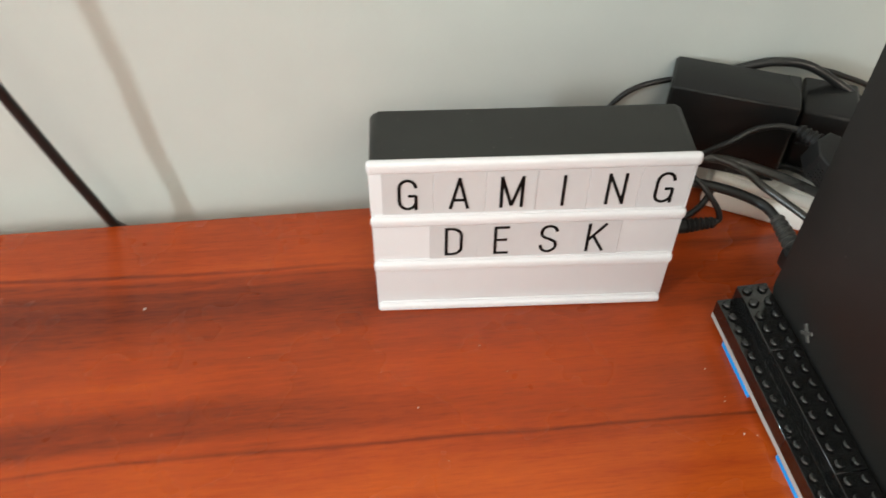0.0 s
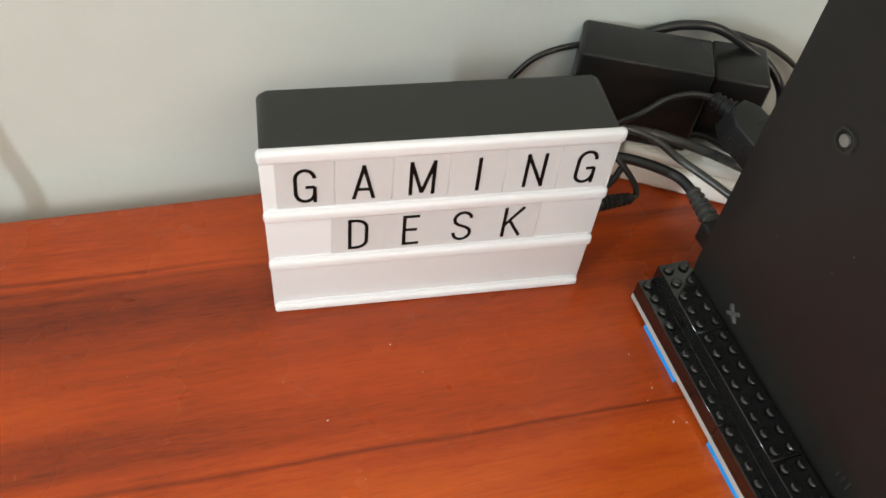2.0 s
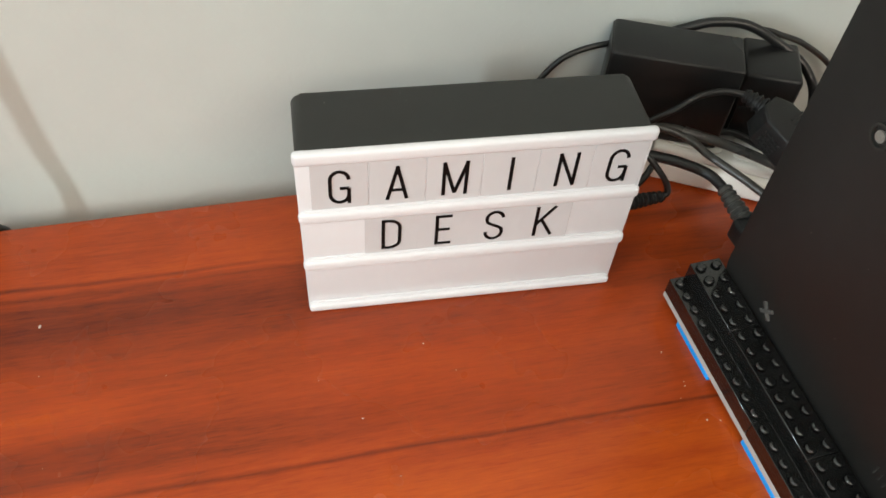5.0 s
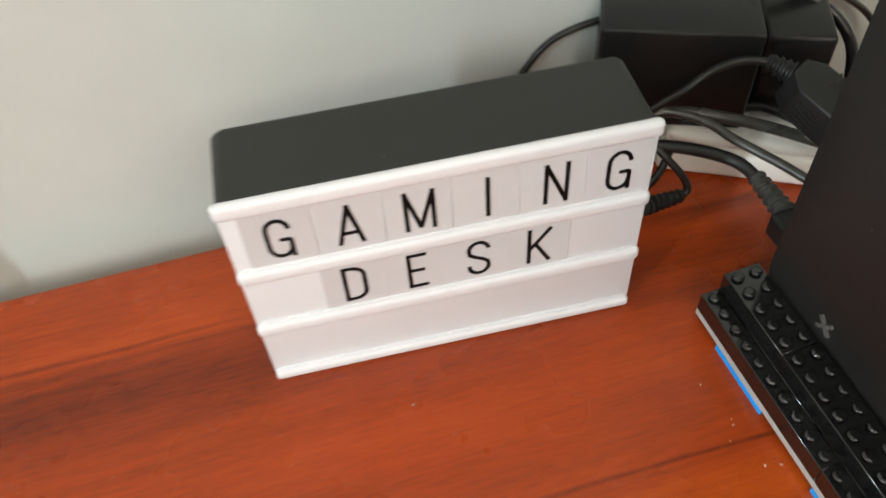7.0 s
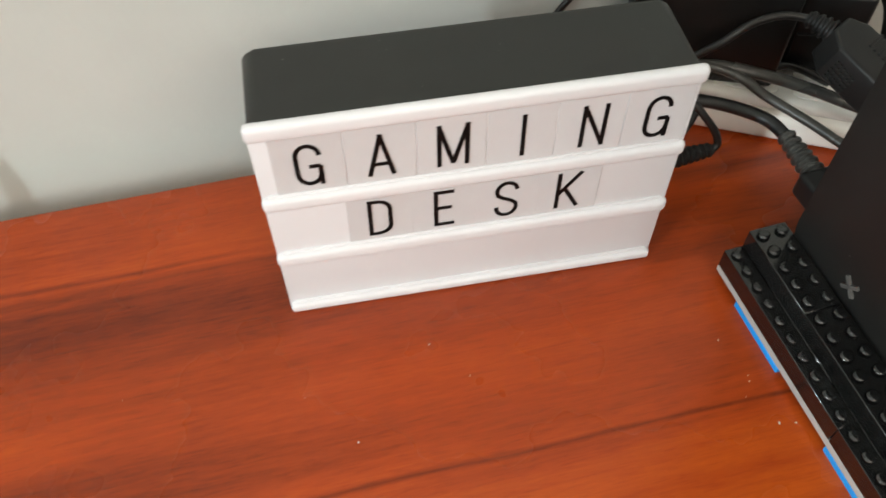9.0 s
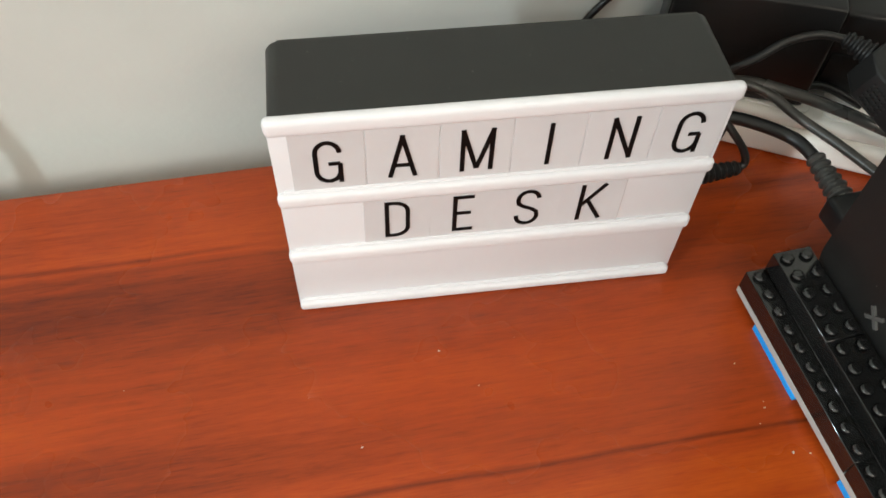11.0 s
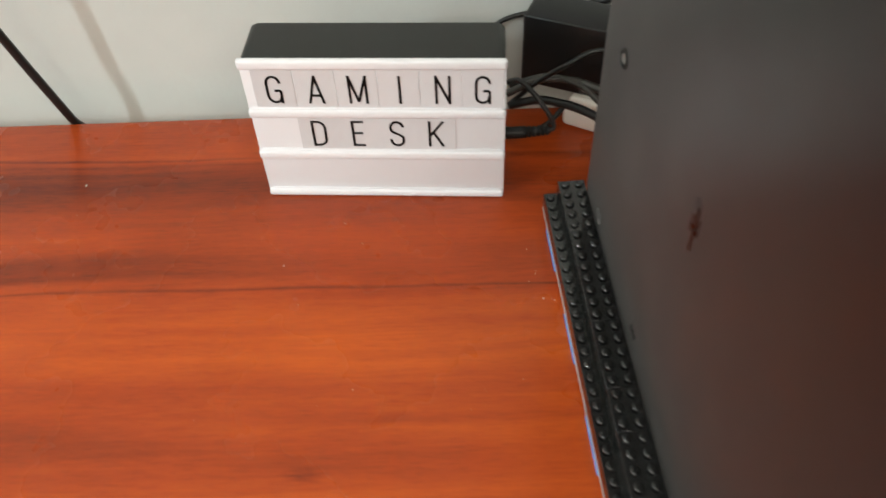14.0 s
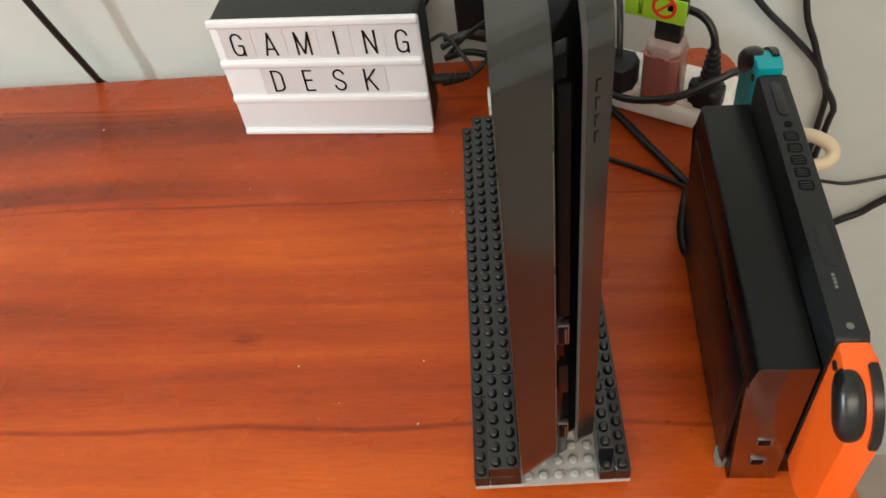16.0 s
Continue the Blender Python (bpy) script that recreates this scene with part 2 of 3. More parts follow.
def mesh_of(name, bm, mat, smooth=True):
    me = bpy.data.meshes.new(name)
    bmesh.ops.recalc_face_normals(bm, faces=bm.faces)
    bm.to_mesh(me)
    bm.free()
    me.materials.append(mat)
    if smooth:
        me.shade_smooth()
        me.set_sharp_from_angle(angle=radians(38))
    return me


def part(name, bm, mat, parent, label="", m=None):
    ob = new(name, mesh_of(name, bm, mat))
    ob.parent = parent
    if m is not None:
        ob.matrix_basis = m
    return tagged(ob, label)


def second(ob, mat, test):
    """Give the faces whose normal passes the test another finish."""
    ob.data.materials.append(mat)
    for p in ob.data.polygons:
        if test(p.normal):
            p.material_index = 1
    return ob


def piece(name, me, parent, m):
    ob = new(name, me)
    ob.parent = parent
    ob.matrix_basis = m
    return ob


def box(lo, hi, bevel=0.0, seg=2, bm=None):
    bm = bm or bmesh.new()
    lo, hi = Vector(lo), Vector(hi)
    made = bmesh.ops.create_cube(bm, size=1.0, matrix=Matrix.Translation((lo + hi) / 2) @ Matrix.Diagonal((*(hi - lo), 1)))
    if bevel:
        edges = list({e for v in made["verts"] for e in v.link_edges})
        bmesh.ops.bevel(bm, geom=edges, offset=bevel, segments=seg, profile=0.5, affect="EDGES")
    return bm


def rounded(w, h, r, n=6, x0=0.0, y0=0.0):
    """Outline of a rectangle with round corners, from (x0, y0)."""
    r = min(r, w / 2 - 1e-5, h / 2 - 1e-5)
    pts = []
    for cx, cy, a in ((w - r, r, -90), (w - r, h - r, 0), (r, h - r, 90), (r, r, 180)):
        pts += [(x0 + cx + r * math.cos(radians(a + 90 * k / n)), y0 + cy + r * math.sin(radians(a + 90 * k / n))) for k in range(n + 1)]
    return pts


def prism(pts, depth, axes="xyz", base=0.0, bevel=0.0, seg=2, bm=None):
    """An outline in the first two axes, drawn out along the third."""
    bm = bm or bmesh.new()
    i, j, k = ("xyz".index(a) for a in axes)

    def at(p, d):
        v = [0.0, 0.0, 0.0]
        v[i], v[j], v[k] = p[0], p[1], d
        return bm.verts.new(v)

    low, high = [at(p, base) for p in pts], [at(p, base + depth) for p in pts]
    caps = [bm.faces.new(low), bm.faces.new(high)]
    n = len(pts)
    for q in range(n):
        bm.faces.new((low[q], low[(q + 1) % n], high[(q + 1) % n], high[q]))
    if bevel:
        edges = list({e for f in caps for e in f.edges})
        bmesh.ops.bevel(bm, geom=edges, offset=bevel, segments=seg, profile=0.5, affect="EDGES")
    return bm


def disc(centre, radius, depth, axis="z", n=16, bm=None, bevel=0.0):
    c = Vector(centre)
    axes = {"z": "xyz", "x": "yzx", "y": "xzy"}[axis]
    i, j, k = ("xyz".index(a) for a in axes)
    pts = [(c[i] + radius * math.cos(2 * math.pi * q / n), c[j] + radius * math.sin(2 * math.pi * q / n)) for q in range(n)]
    return prism(pts, depth, axes, c[k], bevel, 3 if bevel > 0.001 else 2, bm)


def spline(points, steps=8):
    """A smooth run through the points."""
    p = [Vector(q) for q in points]
    p = [2 * p[0] - p[1]] + p + [2 * p[-1] - p[-2]]
    out = []
    for a, b, c, d in zip(p, p[1:], p[2:], p[3:]):
        for k in range(steps):
            t = k / steps
            out.append(0.5 * (2 * b + (c - a) * t + (2 * a - 5 * b + 4 * c - d) * t * t + (3 * b - a - 3 * c + d) * t ** 3))
    return out + [p[-2]]


def tube(points, radius, n=10, steps=8, bm=None, radii=None):
    bm = bm or bmesh.new()
    path = spline(points, steps) if steps > 1 else [Vector(q) for q in points]
    side = None
    rings = []
    for k, c in enumerate(path):
        way = (path[min(k + 1, len(path) - 1)] - path[max(k - 1, 0)]).normalized()
        if side is None:
            side = way.orthogonal().normalized()
        side = (side - side.dot(way) * way).normalized()
        up = way.cross(side)
        r = radius if radii is None else radii[min(k, len(radii) - 1)]
        rings.append([bm.verts.new(c + r * (math.cos(2 * math.pi * q / n) * side + math.sin(2 * math.pi * q / n) * up)) for q in range(n)])
    for a, b in zip(rings, rings[1:]):
        for q in range(n):
            bm.faces.new((a[q], a[(q + 1) % n], b[(q + 1) % n], b[q]))
    bm.faces.new(rings[0])
    bm.faces.new(rings[-1])
    return bm


def ribbed(a, b, r0, r1, ribs, n=12):
    """A strain relief: a tapered sleeve of rings from a to b."""
    a, b = Vector(a), Vector(b)
    pts, radii = [], []
    steps = ribs * 4
    for k in range(steps + 1):
        t = k / steps
        pts.append(a.lerp(b, t))
        radii.append((r0 + (r1 - r0) * t) * (1.0 if k % 4 in (1, 2) else 0.78))
    return tube(pts, 1, n, 1, None, radii)


GROUPS = {"mains_cable": "power cords over the strip", "coiled_cable": "cables looped behind the adapters", "dock_cable": "cables running to the dock", "wall_cable": "cables along the wall"}


def cable(name, points, radius, label, category="cable", mat=None, steps=8):
    ob = new(name, mesh_of(name, tube(points, radius, 10, steps), mat or CABLE))
    return tagged(ob, label, category, GROUPS.get(name, ""))


def slab(name, lo, hi, mat, label, category, kind="structure", bevel=0.0):
    ob = new(name, mesh_of(name, box(lo, hi, bevel), mat))
    return tagged(ob, label, category, kind=kind)


# ---- room ----
ROOM = pose(0, 0.0777, 0, 0, 0, 3.5)      # along the desk's rear edge
GAP = 0.027
Z0, Z1 = -0.75, 2.65


def wall_with_opening(name, along, lo, hi, thick, opening, label):
    """A wall in four butted blocks round one opening. along: x or y; lo, hi: its span; thick: span across; opening: (a, b, z, z)."""
    bm = bmesh.new()
    a, b, za, zb = opening
    for s0, s1, z0, z1 in ((lo, a, Z0, Z1), (b, hi, Z0, Z1), (a, b, Z0, za), (a, b, zb, Z1)):
        if along == "x":
            box((s0, thick[0], z0), (s1, thick[1], z1), bm=bm)
        else:
            box((thick[0], s0, z0), (thick[1], s1, z1), bm=bm)
    ob = new(name, mesh_of(name, bm, BRIGHT, False))
    ob.matrix_world = ROOM
    return tagged(ob, label, "wall", kind="structure")


def room_block(name, lo, hi, mat, label, category):
    ob = slab(name, lo, hi, mat, label, category)
    ob.matrix_world = ROOM
    return ob


room_block("wall_back", (-3.12, GAP, Z0), (3.2, GAP + 0.12, Z1), WALL, "pale greenish painted plaster wall behind the desk", "wall")
wall_with_opening("wall_left", "y", -3.0, GAP - 0.002, (-3.24, -3.12), (-2.32, -1.64, 0.88, 2.14), "plain painted wall with a window")
# unseen front wall, drawn close so the warm fill can stand near and high
wall_with_opening("wall_front", "x", -3.12, 3.2, (-3.0, -2.88), (-0.95, 1.85, 1.62, 2.60), "plain painted wall with a window")
room_block("wall_right", (3.202, -3.0, Z0), (3.32, GAP + 0.12, Z1), BRIGHT, "plain painted wall", "wall")
room_block("floor", (-3.24, -3.0, Z0 - 0.1), (3.32, GAP + 0.12, Z0 - 0.001), FLOOR, "brown-grey speckled stone floor under the desk", "floor")
room_block("ceiling", (-3.24, -3.0, Z1 + 0.001), (3.32, GAP + 0.12, Z1 + 0.1), CEILING, "plain white ceiling", "ceiling")


def window(name, m, w, h):
    win = thing(name, m, "unseen white framed window letting in daylight", "window", kind="structure")
    f = 0.05
    for lo, hi in (((0, 0, 0), (w, 0.06, f)), ((0, 0, h - f), (w, 0.06, h)), ((0, 0, f), (f, 0.06, h - f)), ((w - f, 0, f), (w, 0.06, h - f)), ((w / 2 - 0.025, 0, f), (w / 2 + 0.025, 0.06, h - f))):
        part("window_frame", box(lo, hi, 0.004), FRAME_PAINT, win)
    for x0, x1 in ((f, w / 2 - 0.025), (w / 2 + 0.025, w - f)):
        pane = part("pane", box((x0, 0.028, f), (x1, 0.032, h - f)), GLASS, win)
        pane.visible_shadow = False
    return win


window("window_1", ROOM @ pose(-3.15, -2.32, 0.88, 0, 0, 90), 0.68, 1.26)
# front window is unseen, added behind the warm fill lamp
window("added_window_2", ROOM @ pose(-0.95, -2.97, 1.62), 2.80, 0.98)

# ---- desk ----
desk = thing("desk", ROOM, "cherry-red wood laminate desk with rounded rear corner", "desk")
desk.location.z = 0
part("desktop", prism(rounded(1.374, 0.62, 0.022, 8, -1.0, -0.62), 0.025, "xyz", -0.025, 0.0022, 3), WOOD, desk, "streaked cherry-red desktop with satin varnish")
for x in (-0.96, 0.30):
    part("side_panel", box((x, -0.58, Z0), (x + 0.022, -0.04, -0.0252), 0.001), WOOD, desk)
# thin pale strip paints the bright glint along the rear edge
part("edge_band", box((-0.975, -0.0006, -0.0052), (0.350, 0.0006, -0.0006), 0.0004), EDGE, desk, "pale strip painting the rear edge's highlight")


# ---- cinema light box ----
W, H = 0.1482, 0.105
light_box = thing("light_box", pose(0, 0, 0), "white-fronted black cinema light box with letter tiles", "light box")
part("housing", prism(rounded(W - 0.0010, H - 0.002, 0.0042, 6, 0.0005, 0.0), 0.0345, "xzy", 0.0025, 0.0012, 2), CASE, light_box, "charcoal plastic housing")
part("front_panel", box((-0.0002, 0.0024, 0.0006), (W + 0.0002, 0.0064, H - 0.0050), 0.0006), PANEL, light_box, "opal white panel")
rail_z = ((0.0, 0.0048), (0.0308, 0.0374), (0.0626, 0.0690), (0.0966, 0.1034))
for k, (z0, z1) in enumerate(rail_z):
    over = (0.0, 0.0006, 0.0006, 0.0008)[k]
    part("rail", box((-over, -0.0002, z0), (W + over, 0.0042, z1), (0.0016, 0.0021, 0.0021, 0.0020)[k], 4), WHITE, light_box, "rounded white rail")
    if k < 3:
        part("lip", box((0.002, 0.0016, z1 - 0.0006), (W - 0.002, 0.0030, z1 + 0.0009), 0.0004), WHITE, light_box)
tile_mesh = mesh_of("letter_tile", box((-0.01165, 0.0, -0.0138), (0.01165, 0.0004, 0.0138), 0.00012, 1), TILE)


def bow(cx, cy, rx, ry, a0, a1, n=9):
    return [(cx + rx * math.cos(radians(a0 + (a1 - a0) * k / n)), cy + ry * math.sin(radians(a0 + (a1 - a0) * k / n))) for k in range(n + 1)]


def letter_strokes(ch, w, h):
    """Centre lines of a narrow sans-serif capital, w by h."""
    r, q = w / 2, min(w * 0.62, h * 0.3)
    if ch == "G":
        return [bow(r, h - q, r, q, 2, 180) + bow(r, q, r, q, 180, 360), [(w, 0.0), (w, 0.46 * h)], [(w, 0.46 * h), (0.52 * w, 0.46 * h)]]
    if ch == "A":
        return [[(0, 0), (r, h)], [(r, h), (w, 0)], [(0.17 * w, 0.27 * h), (0.83 * w, 0.27 * h)]]
    if ch == "M":
        return [[(0, 0), (0, h)], [(0, h), (r, 0.02 * h)], [(r, 0.02 * h), (w, h)], [(w, h), (w, 0)]]
    if ch == "C":
        return [bow(r, h - q, r, q, 10, 180) + bow(r, q, r, q, 180, 350)]
    if ch == "O":
        return [bow(r, h - q, r, q, 0, 180) + bow(r, q, r, q, 180, 360) + [(w, h - q)]]
    if ch == "I":
        return [[(0, 0), (0, h)]]
    if ch == "N":
        return [[(0, 0), (0, h)], [(0, h), (w, 0)], [(w, 0), (w, h)]]
    if ch == "D":
        return [[(0, 0), (0, h)], [(0, h), (0.35 * w, h)] + bow(0.35 * w, h - q, 0.65 * w, q, 90, 0) + bow(0.35 * w, q, 0.65 * w, q, 0, -90) + [(0, 0)]]
    if ch == "E":
        return [[(0, 0), (0, h)], [(0, h), (w, h)], [(0, 0.52 * h), (0.85 * w, 0.52 * h)], [(0, 0), (w, 0)]]
    if ch == "S":
        return [bow(r, 0.76 * h, r, 0.24 * h, 5, 180) + [(0.06 * w, 0.63 * h), (0.3 * w, 0.545 * h), (0.72 * w, 0.45 * h), (0.95 * w, 0.36 * h)] + bow(r, 0.24 * h, r, 0.24 * h, 0, -185)]
    return [[(0, 0), (0, h)], [(w, h), (0.02 * w, 0.40 * h)], [(0.32 * w, 0.56 * h), (w, 0)]]      # K


def letter_mesh(ch, width, height, pen, depth):
    """A letter cut from thin vinyl: its strokes as ribbons of one width, facing -y."""
    w, h = max(width - pen, 0.0), height - pen
    bm = bmesh.new()
    for layer, line in enumerate(letter_strokes(ch, w, h)):
        p = [Vector((x - w / 2, z - h / 2)) for x, z in line]
        p = [v for k, v in enumerate(p) if k == 0 or (v - p[k - 1]).length > 1e-6]
        for k, c in ((0, 1), (len(p) - 1, len(p) - 2)):      # square ends reach to the full height
            if abs(p[k].y) > h / 2 - 1e-6 or ch == "E":
                p[k] = p[k] + (p[k] - p[c]).normalized() * pen / 2
        sides = []
        for k, v in enumerate(p):
            a = (v - p[k - 1]).normalized() if k else None
            b = (p[k + 1] - v).normalized() if k < len(p) - 1 else None
            way = ((a or b) + (b or a)).normalized()
            off = Vector((-way.y, way.x)) * (pen / 2) / max(0.5, way.dot(a or b))
            sides.append([v + off, v - off])
        y0, y1 = 0.0, -depth - 0.00001 * layer
        rings = [[bm.verts.new((u.x, y, u.y)) for u, y in ((m[0], y1), (m[1], y1), (m[1], y0), (m[0], y0))] for m in sides]
        for f, g in zip(rings, rings[1:]):
            for q in range(4):
                bm.faces.new((f[q], f[(q + 1) % 4], g[(q + 1) % 4], g[q]))
        bm.faces.new(rings[0])
        bm.faces.new(rings[-1])
    return mesh_of("letter", bm, INK)


SIZES = {"G": 0.0092, "A": 0.0094, "M": 0.0110, "I": 0.0016, "N": 0.0090, "D": 0.0088, "E": 0.0074, "S": 0.0090, "K": 0.0092}
NUDGE = {"M": 0.0005, "I": 0.0006, "N": 0.0012}      # letters set off their tile's middle
shapes = {c: letter_mesh(c, w, 0.0193, 0.00155, 0.0002) for c, w in SIZES.items()}
for word, x0, step, z in (("GAMING", 0.0172, 0.02364, 0.0820), ("DESK", 0.0387, 0.0231, 0.0498)):
    for k, c in enumerate(word):
        tile = piece("letter_tile", tile_mesh, light_box, pose(x0 + k * step, 0.00205, z + 0.0004, 0, random.uniform(-0.6, 0.6), 0))
        piece("letter", shapes[c], tile, pose(NUDGE.get(c, 0.0), -0.00005, 0))
bm = bmesh.new()
rng = random.Random(7)
for _ in range(14):
    r = rng.uniform(0.00006, 0.00018)
    bmesh.ops.create_icosphere(bm, subdivisions=1, radius=r, matrix=Matrix.Translation((rng.uniform(0.008, 0.14), rng.uniform(0.008, 0.034), H - 0.00195)) @ Matrix.Diagonal((rng.uniform(1, 2.5), 1, 0.5, 1)))
tagged(part("dust", bm, PALE, light_box, "pale dust specks on the top"), kind="stuff")
part("socket", disc((W - 0.0016, 0.021, 0.034), 0.0042, 0.0012, "x", 16), PLUG, light_box)

# ---- brick stand under the console ----
ANG = 6.8
BASE = pose(0.2044, -0.2825, 0, 0, 0, ANG)
P, FT, PL, BR = 0.008, 0.0032, 0.0064, 0.0096
stand = thing("brick_stand", BASE, "black toy-brick stand on a light grey plate", "stand")


def brick_mesh(nx, ny, height, mat, gap=0.00012):
    bm = box((gap, gap, gap), (nx * P - gap, ny * P - gap, height - gap), 0.00022, 1)
    for i in range(nx):
        for j in range(ny):
            disc(((i + 0.5) * P, (j + 0.5) * P, height - gap), 0.0025, 0.0019, "z", 16, bm, 0.0011)
            c = ((i + 0.5) * P, (j + 0.5) * P)
            for dy in (-0.0007, 0.0007):      # raised lettering on the stud, too small to read
                box((c[0] - 0.0013, c[1] + dy - 0.0003, height + 0.0015), (c[0] + 0.0013, c[1] + dy + 0.0003, height + 0.00185), bm=bm)
    return mesh_of("brick", bm, mat)


cache = {}


def brick(nx, ny, height, mat, u, v, z):
    key = (nx, ny, height, mat.name)
    if key not in cache:
        cache[key] = brick_mesh(*key[:3], mat)
    piece("brick", cache[key], stand, pose(u * P, v * P, z))


# the plate: two long plates and the studs between the walls
for j, n in ((0, 16), (16, 18)):
    part("base_plate", box((0.0001, j * P + 0.0001, FT), (10 * P - 0.0001, (j + n) * P - 0.0001, PL), 0.0002, 1), GREY, stand, "light grey plate")
for v, n in ((0, 8), (8, 8), (16, 8), (24, 10)):
    brick(5, n, 0.0003, GREY, 3, v, PL)
v = 0
for n in (6, 10, 8, 10):
    brick(1, n, BR, BRICK if v else BRICK_WORN, 0, v, PL)
    brick(1, n, BR, BRICK_WORN if v == 0 else BRICK, 9, v, PL)
    v += n
v = 0
for n in (8, 8, 10, 8):
    brick(2, n, BR, BRICK_WORN if v == 0 else BRICK, 1, v, PL)
    brick(1, n, BR, BRICK, 8, v, PL)
    v += n
v = 0
for n in (7, 6, 3, 5, 8, 5):
    brick(2, n, BR, BRICK, 1, v, PL + BR)
    v += n
v = 1
for n in (5, 8, 10, 10):
    brick(1, n, BR, BRICK, 8, v, PL + BR)
    v += n
blue = mesh_of("blue_plate", box((0.0, 0.0, 0.0), (0.0159, 0.0319, FT - 0.0001), 0.0002, 1), BLUE)
for v in (0.0315, 0.0955, 0.1595, 0.2235):
    piece("blue_plate", blue, stand, pose(0, v, 0))
    piece("blue_plate", blue, stand, pose(0.0640, v, 0))

# ---- game console ----
CON = BASE @ pose(0.0246, -0.0105, 0.0083)
CL, CH, SLANT = 0.2775, 0.2745, 0.56


def side_outline(inset):
    """The console's side: gently rounded above, more so below."""
    pts = []
    for cy, cz, r, a in ((CL - 0.024, 0.024, 0.024, -90), (CL - 0.015, CH - 0.015, 0.015, 0), (0.015, CH - 0.015, 0.015, 90), (0.038, 0.038, 0.038, 180)):
        pts += bow(cy, cz, r - inset, r - inset, a, a + 90, 10)
    return pts


def slanted(bm):
    """Lean the front face back towards the thin half."""
    for v in bm.verts:
        if v.co.y < CL / 2:
            v.co.y += SLANT * v.co.x
    return bm


console = thing("game_console", CON, "matte black game console standing upright in a brick stand", "game console")
second(part("lower_shell", slanted(prism(side_outline(0.0), 0.0180, "yzx", 0.0, 0.0008, 3)), CONSOLE, console, "thick matte black shell half"), FASCIA, lambda n: abs(n.x) < 0.75)
second(part("upper_shell", slanted(prism(side_outline(0.0005), 0.0085, "yzx", 0.0285, 0.0008, 3)), CONSOLE, console, "thin matte black shell half"), FASCIA, lambda n: abs(n.x) < 0.75)
part("core", slanted(prism(rounded(CL - 0.020, CH - 0.020, 0.02, 8, 0.010, 0.010), 0.0108, "yzx", 0.0178, 0)), GLOSS, console, "glossy black recessed band")
part("fascia_strip", slanted(box((0.0179, 0.0062, 0.016), (0.0240, 0.0130, 0.262), 0.0006)), GLOSS, console, "polished black strip with slot and ports")
for x in (0.0002, 0.0178):      # pale strips paint the edge highlight along with wear
    for z0, z1 in ((0.030, 0.094), (0.096, 0.171), (0.175, 0.231), (0.234, 0.256)):
        part("worn_edge", slanted(box((x - 0.00025, 0.0000, z0), (x + 0.00025, 0.0010, z1), 0.0001, 1)), PALE, console, "pale edge line, painted highlight and wear")
FY = 0.0062 + SLANT * 0.0212      # front of the strip
part("disc_slot", box((0.0194, FY - 0.0020, 0.136), (0.0240, FY + 0.0010, 0.252), 0.0006), INK, console, "black disc slot")
for z in (0.1165, 0.0360):
    port = part("usb_port", box((0.0188, FY - 0.0022, z), (0.0240, FY + 0.001, z + 0.0135), 0.0004), STEEL, console, "metal-rimmed usb port")
    part("port_hollow", box((0.0195, FY - 0.0026, z + 0.0010), (0.0233, FY - 0.0018, z + 0.0125), 0.0002), INK, port)
    part("port_tongue", box((0.0222, FY - 0.0029, z + 0.002), (0.0228, FY - 0.0025, z + 0.0115), 0.0001), STEEL, port)
part("button", box((0.0190, FY - 0.0021, 0.078), (0.0238, FY + 0.001, 0.100), 0.0006), GLOSS, console)
for k in range(4):
    part("maker_mark", slanted(box((0.0318, -0.00006, 0.2260 + 0.0068 * k), (0.0332, 0.0004, 0.2306 + 0.0068 * k))), FASCIA, console, "dark embossed mark")
bm = bmesh.new()
for v0, z0, v1, z1 in ((0.1270, 0.128, 0.1290, 0.1500), (0.1245, 0.1395, 0.1255, 0.1465), (0.1310, 0.1350, 0.1320, 0.1440), (0.1245, 0.1380, 0.1320, 0.1398)):
    box((-0.0002, v0, z0), (0.0002, v1, z1), bm=bm)
part("emblem", bm, GLOSS, console, "glossy dark emblem on the matte side")


def ring_foot(v, z, r, w):
    bm = bmesh.new()
    n = 20
    rings = [[bm.verts.new((x, v + q * math.cos(2 * math.pi * k / n), z + q * math.sin(2 * math.pi * k / n))) for k in range(n)]
             for x, q in ((0.0002, r), (-0.0010, r), (-0.0010, r - w), (0.0002, r - w))]
    for a, b in zip(rings, rings[1:] + rings[:1]):
        for k in range(n):
            bm.faces.new((a[k], a[(k + 1) % n], b[(k + 1) % n], b[k]))
    return bm


part("round_foot", ring_foot(0.2415, 0.133, 0.0050, 0.0010), CASE, console, "dark rubber foot ring")
part("foot_centre", disc((-0.0009, 0.2415, 0.133), 0.0023, 0.0010, "x", 16), PALE, console, "pale worn foot centre")
for turn in (45, -45):
    c, s = math.cos(radians(turn)), math.sin(radians(turn))
    pts = [(0.2440 + a * c - b * s, 0.0255 + a * s + b * c) for a, b in ((-0.0044, -0.0008), (0.0044, -0.0008), (0.0044, 0.0008), (-0.0044, 0.0008))]
    part("cross_foot", prism(pts, 0.0010 if turn > 0 else 0.0012, "yzx", -0.0010), WORN, console, "pale worn rubber foot")
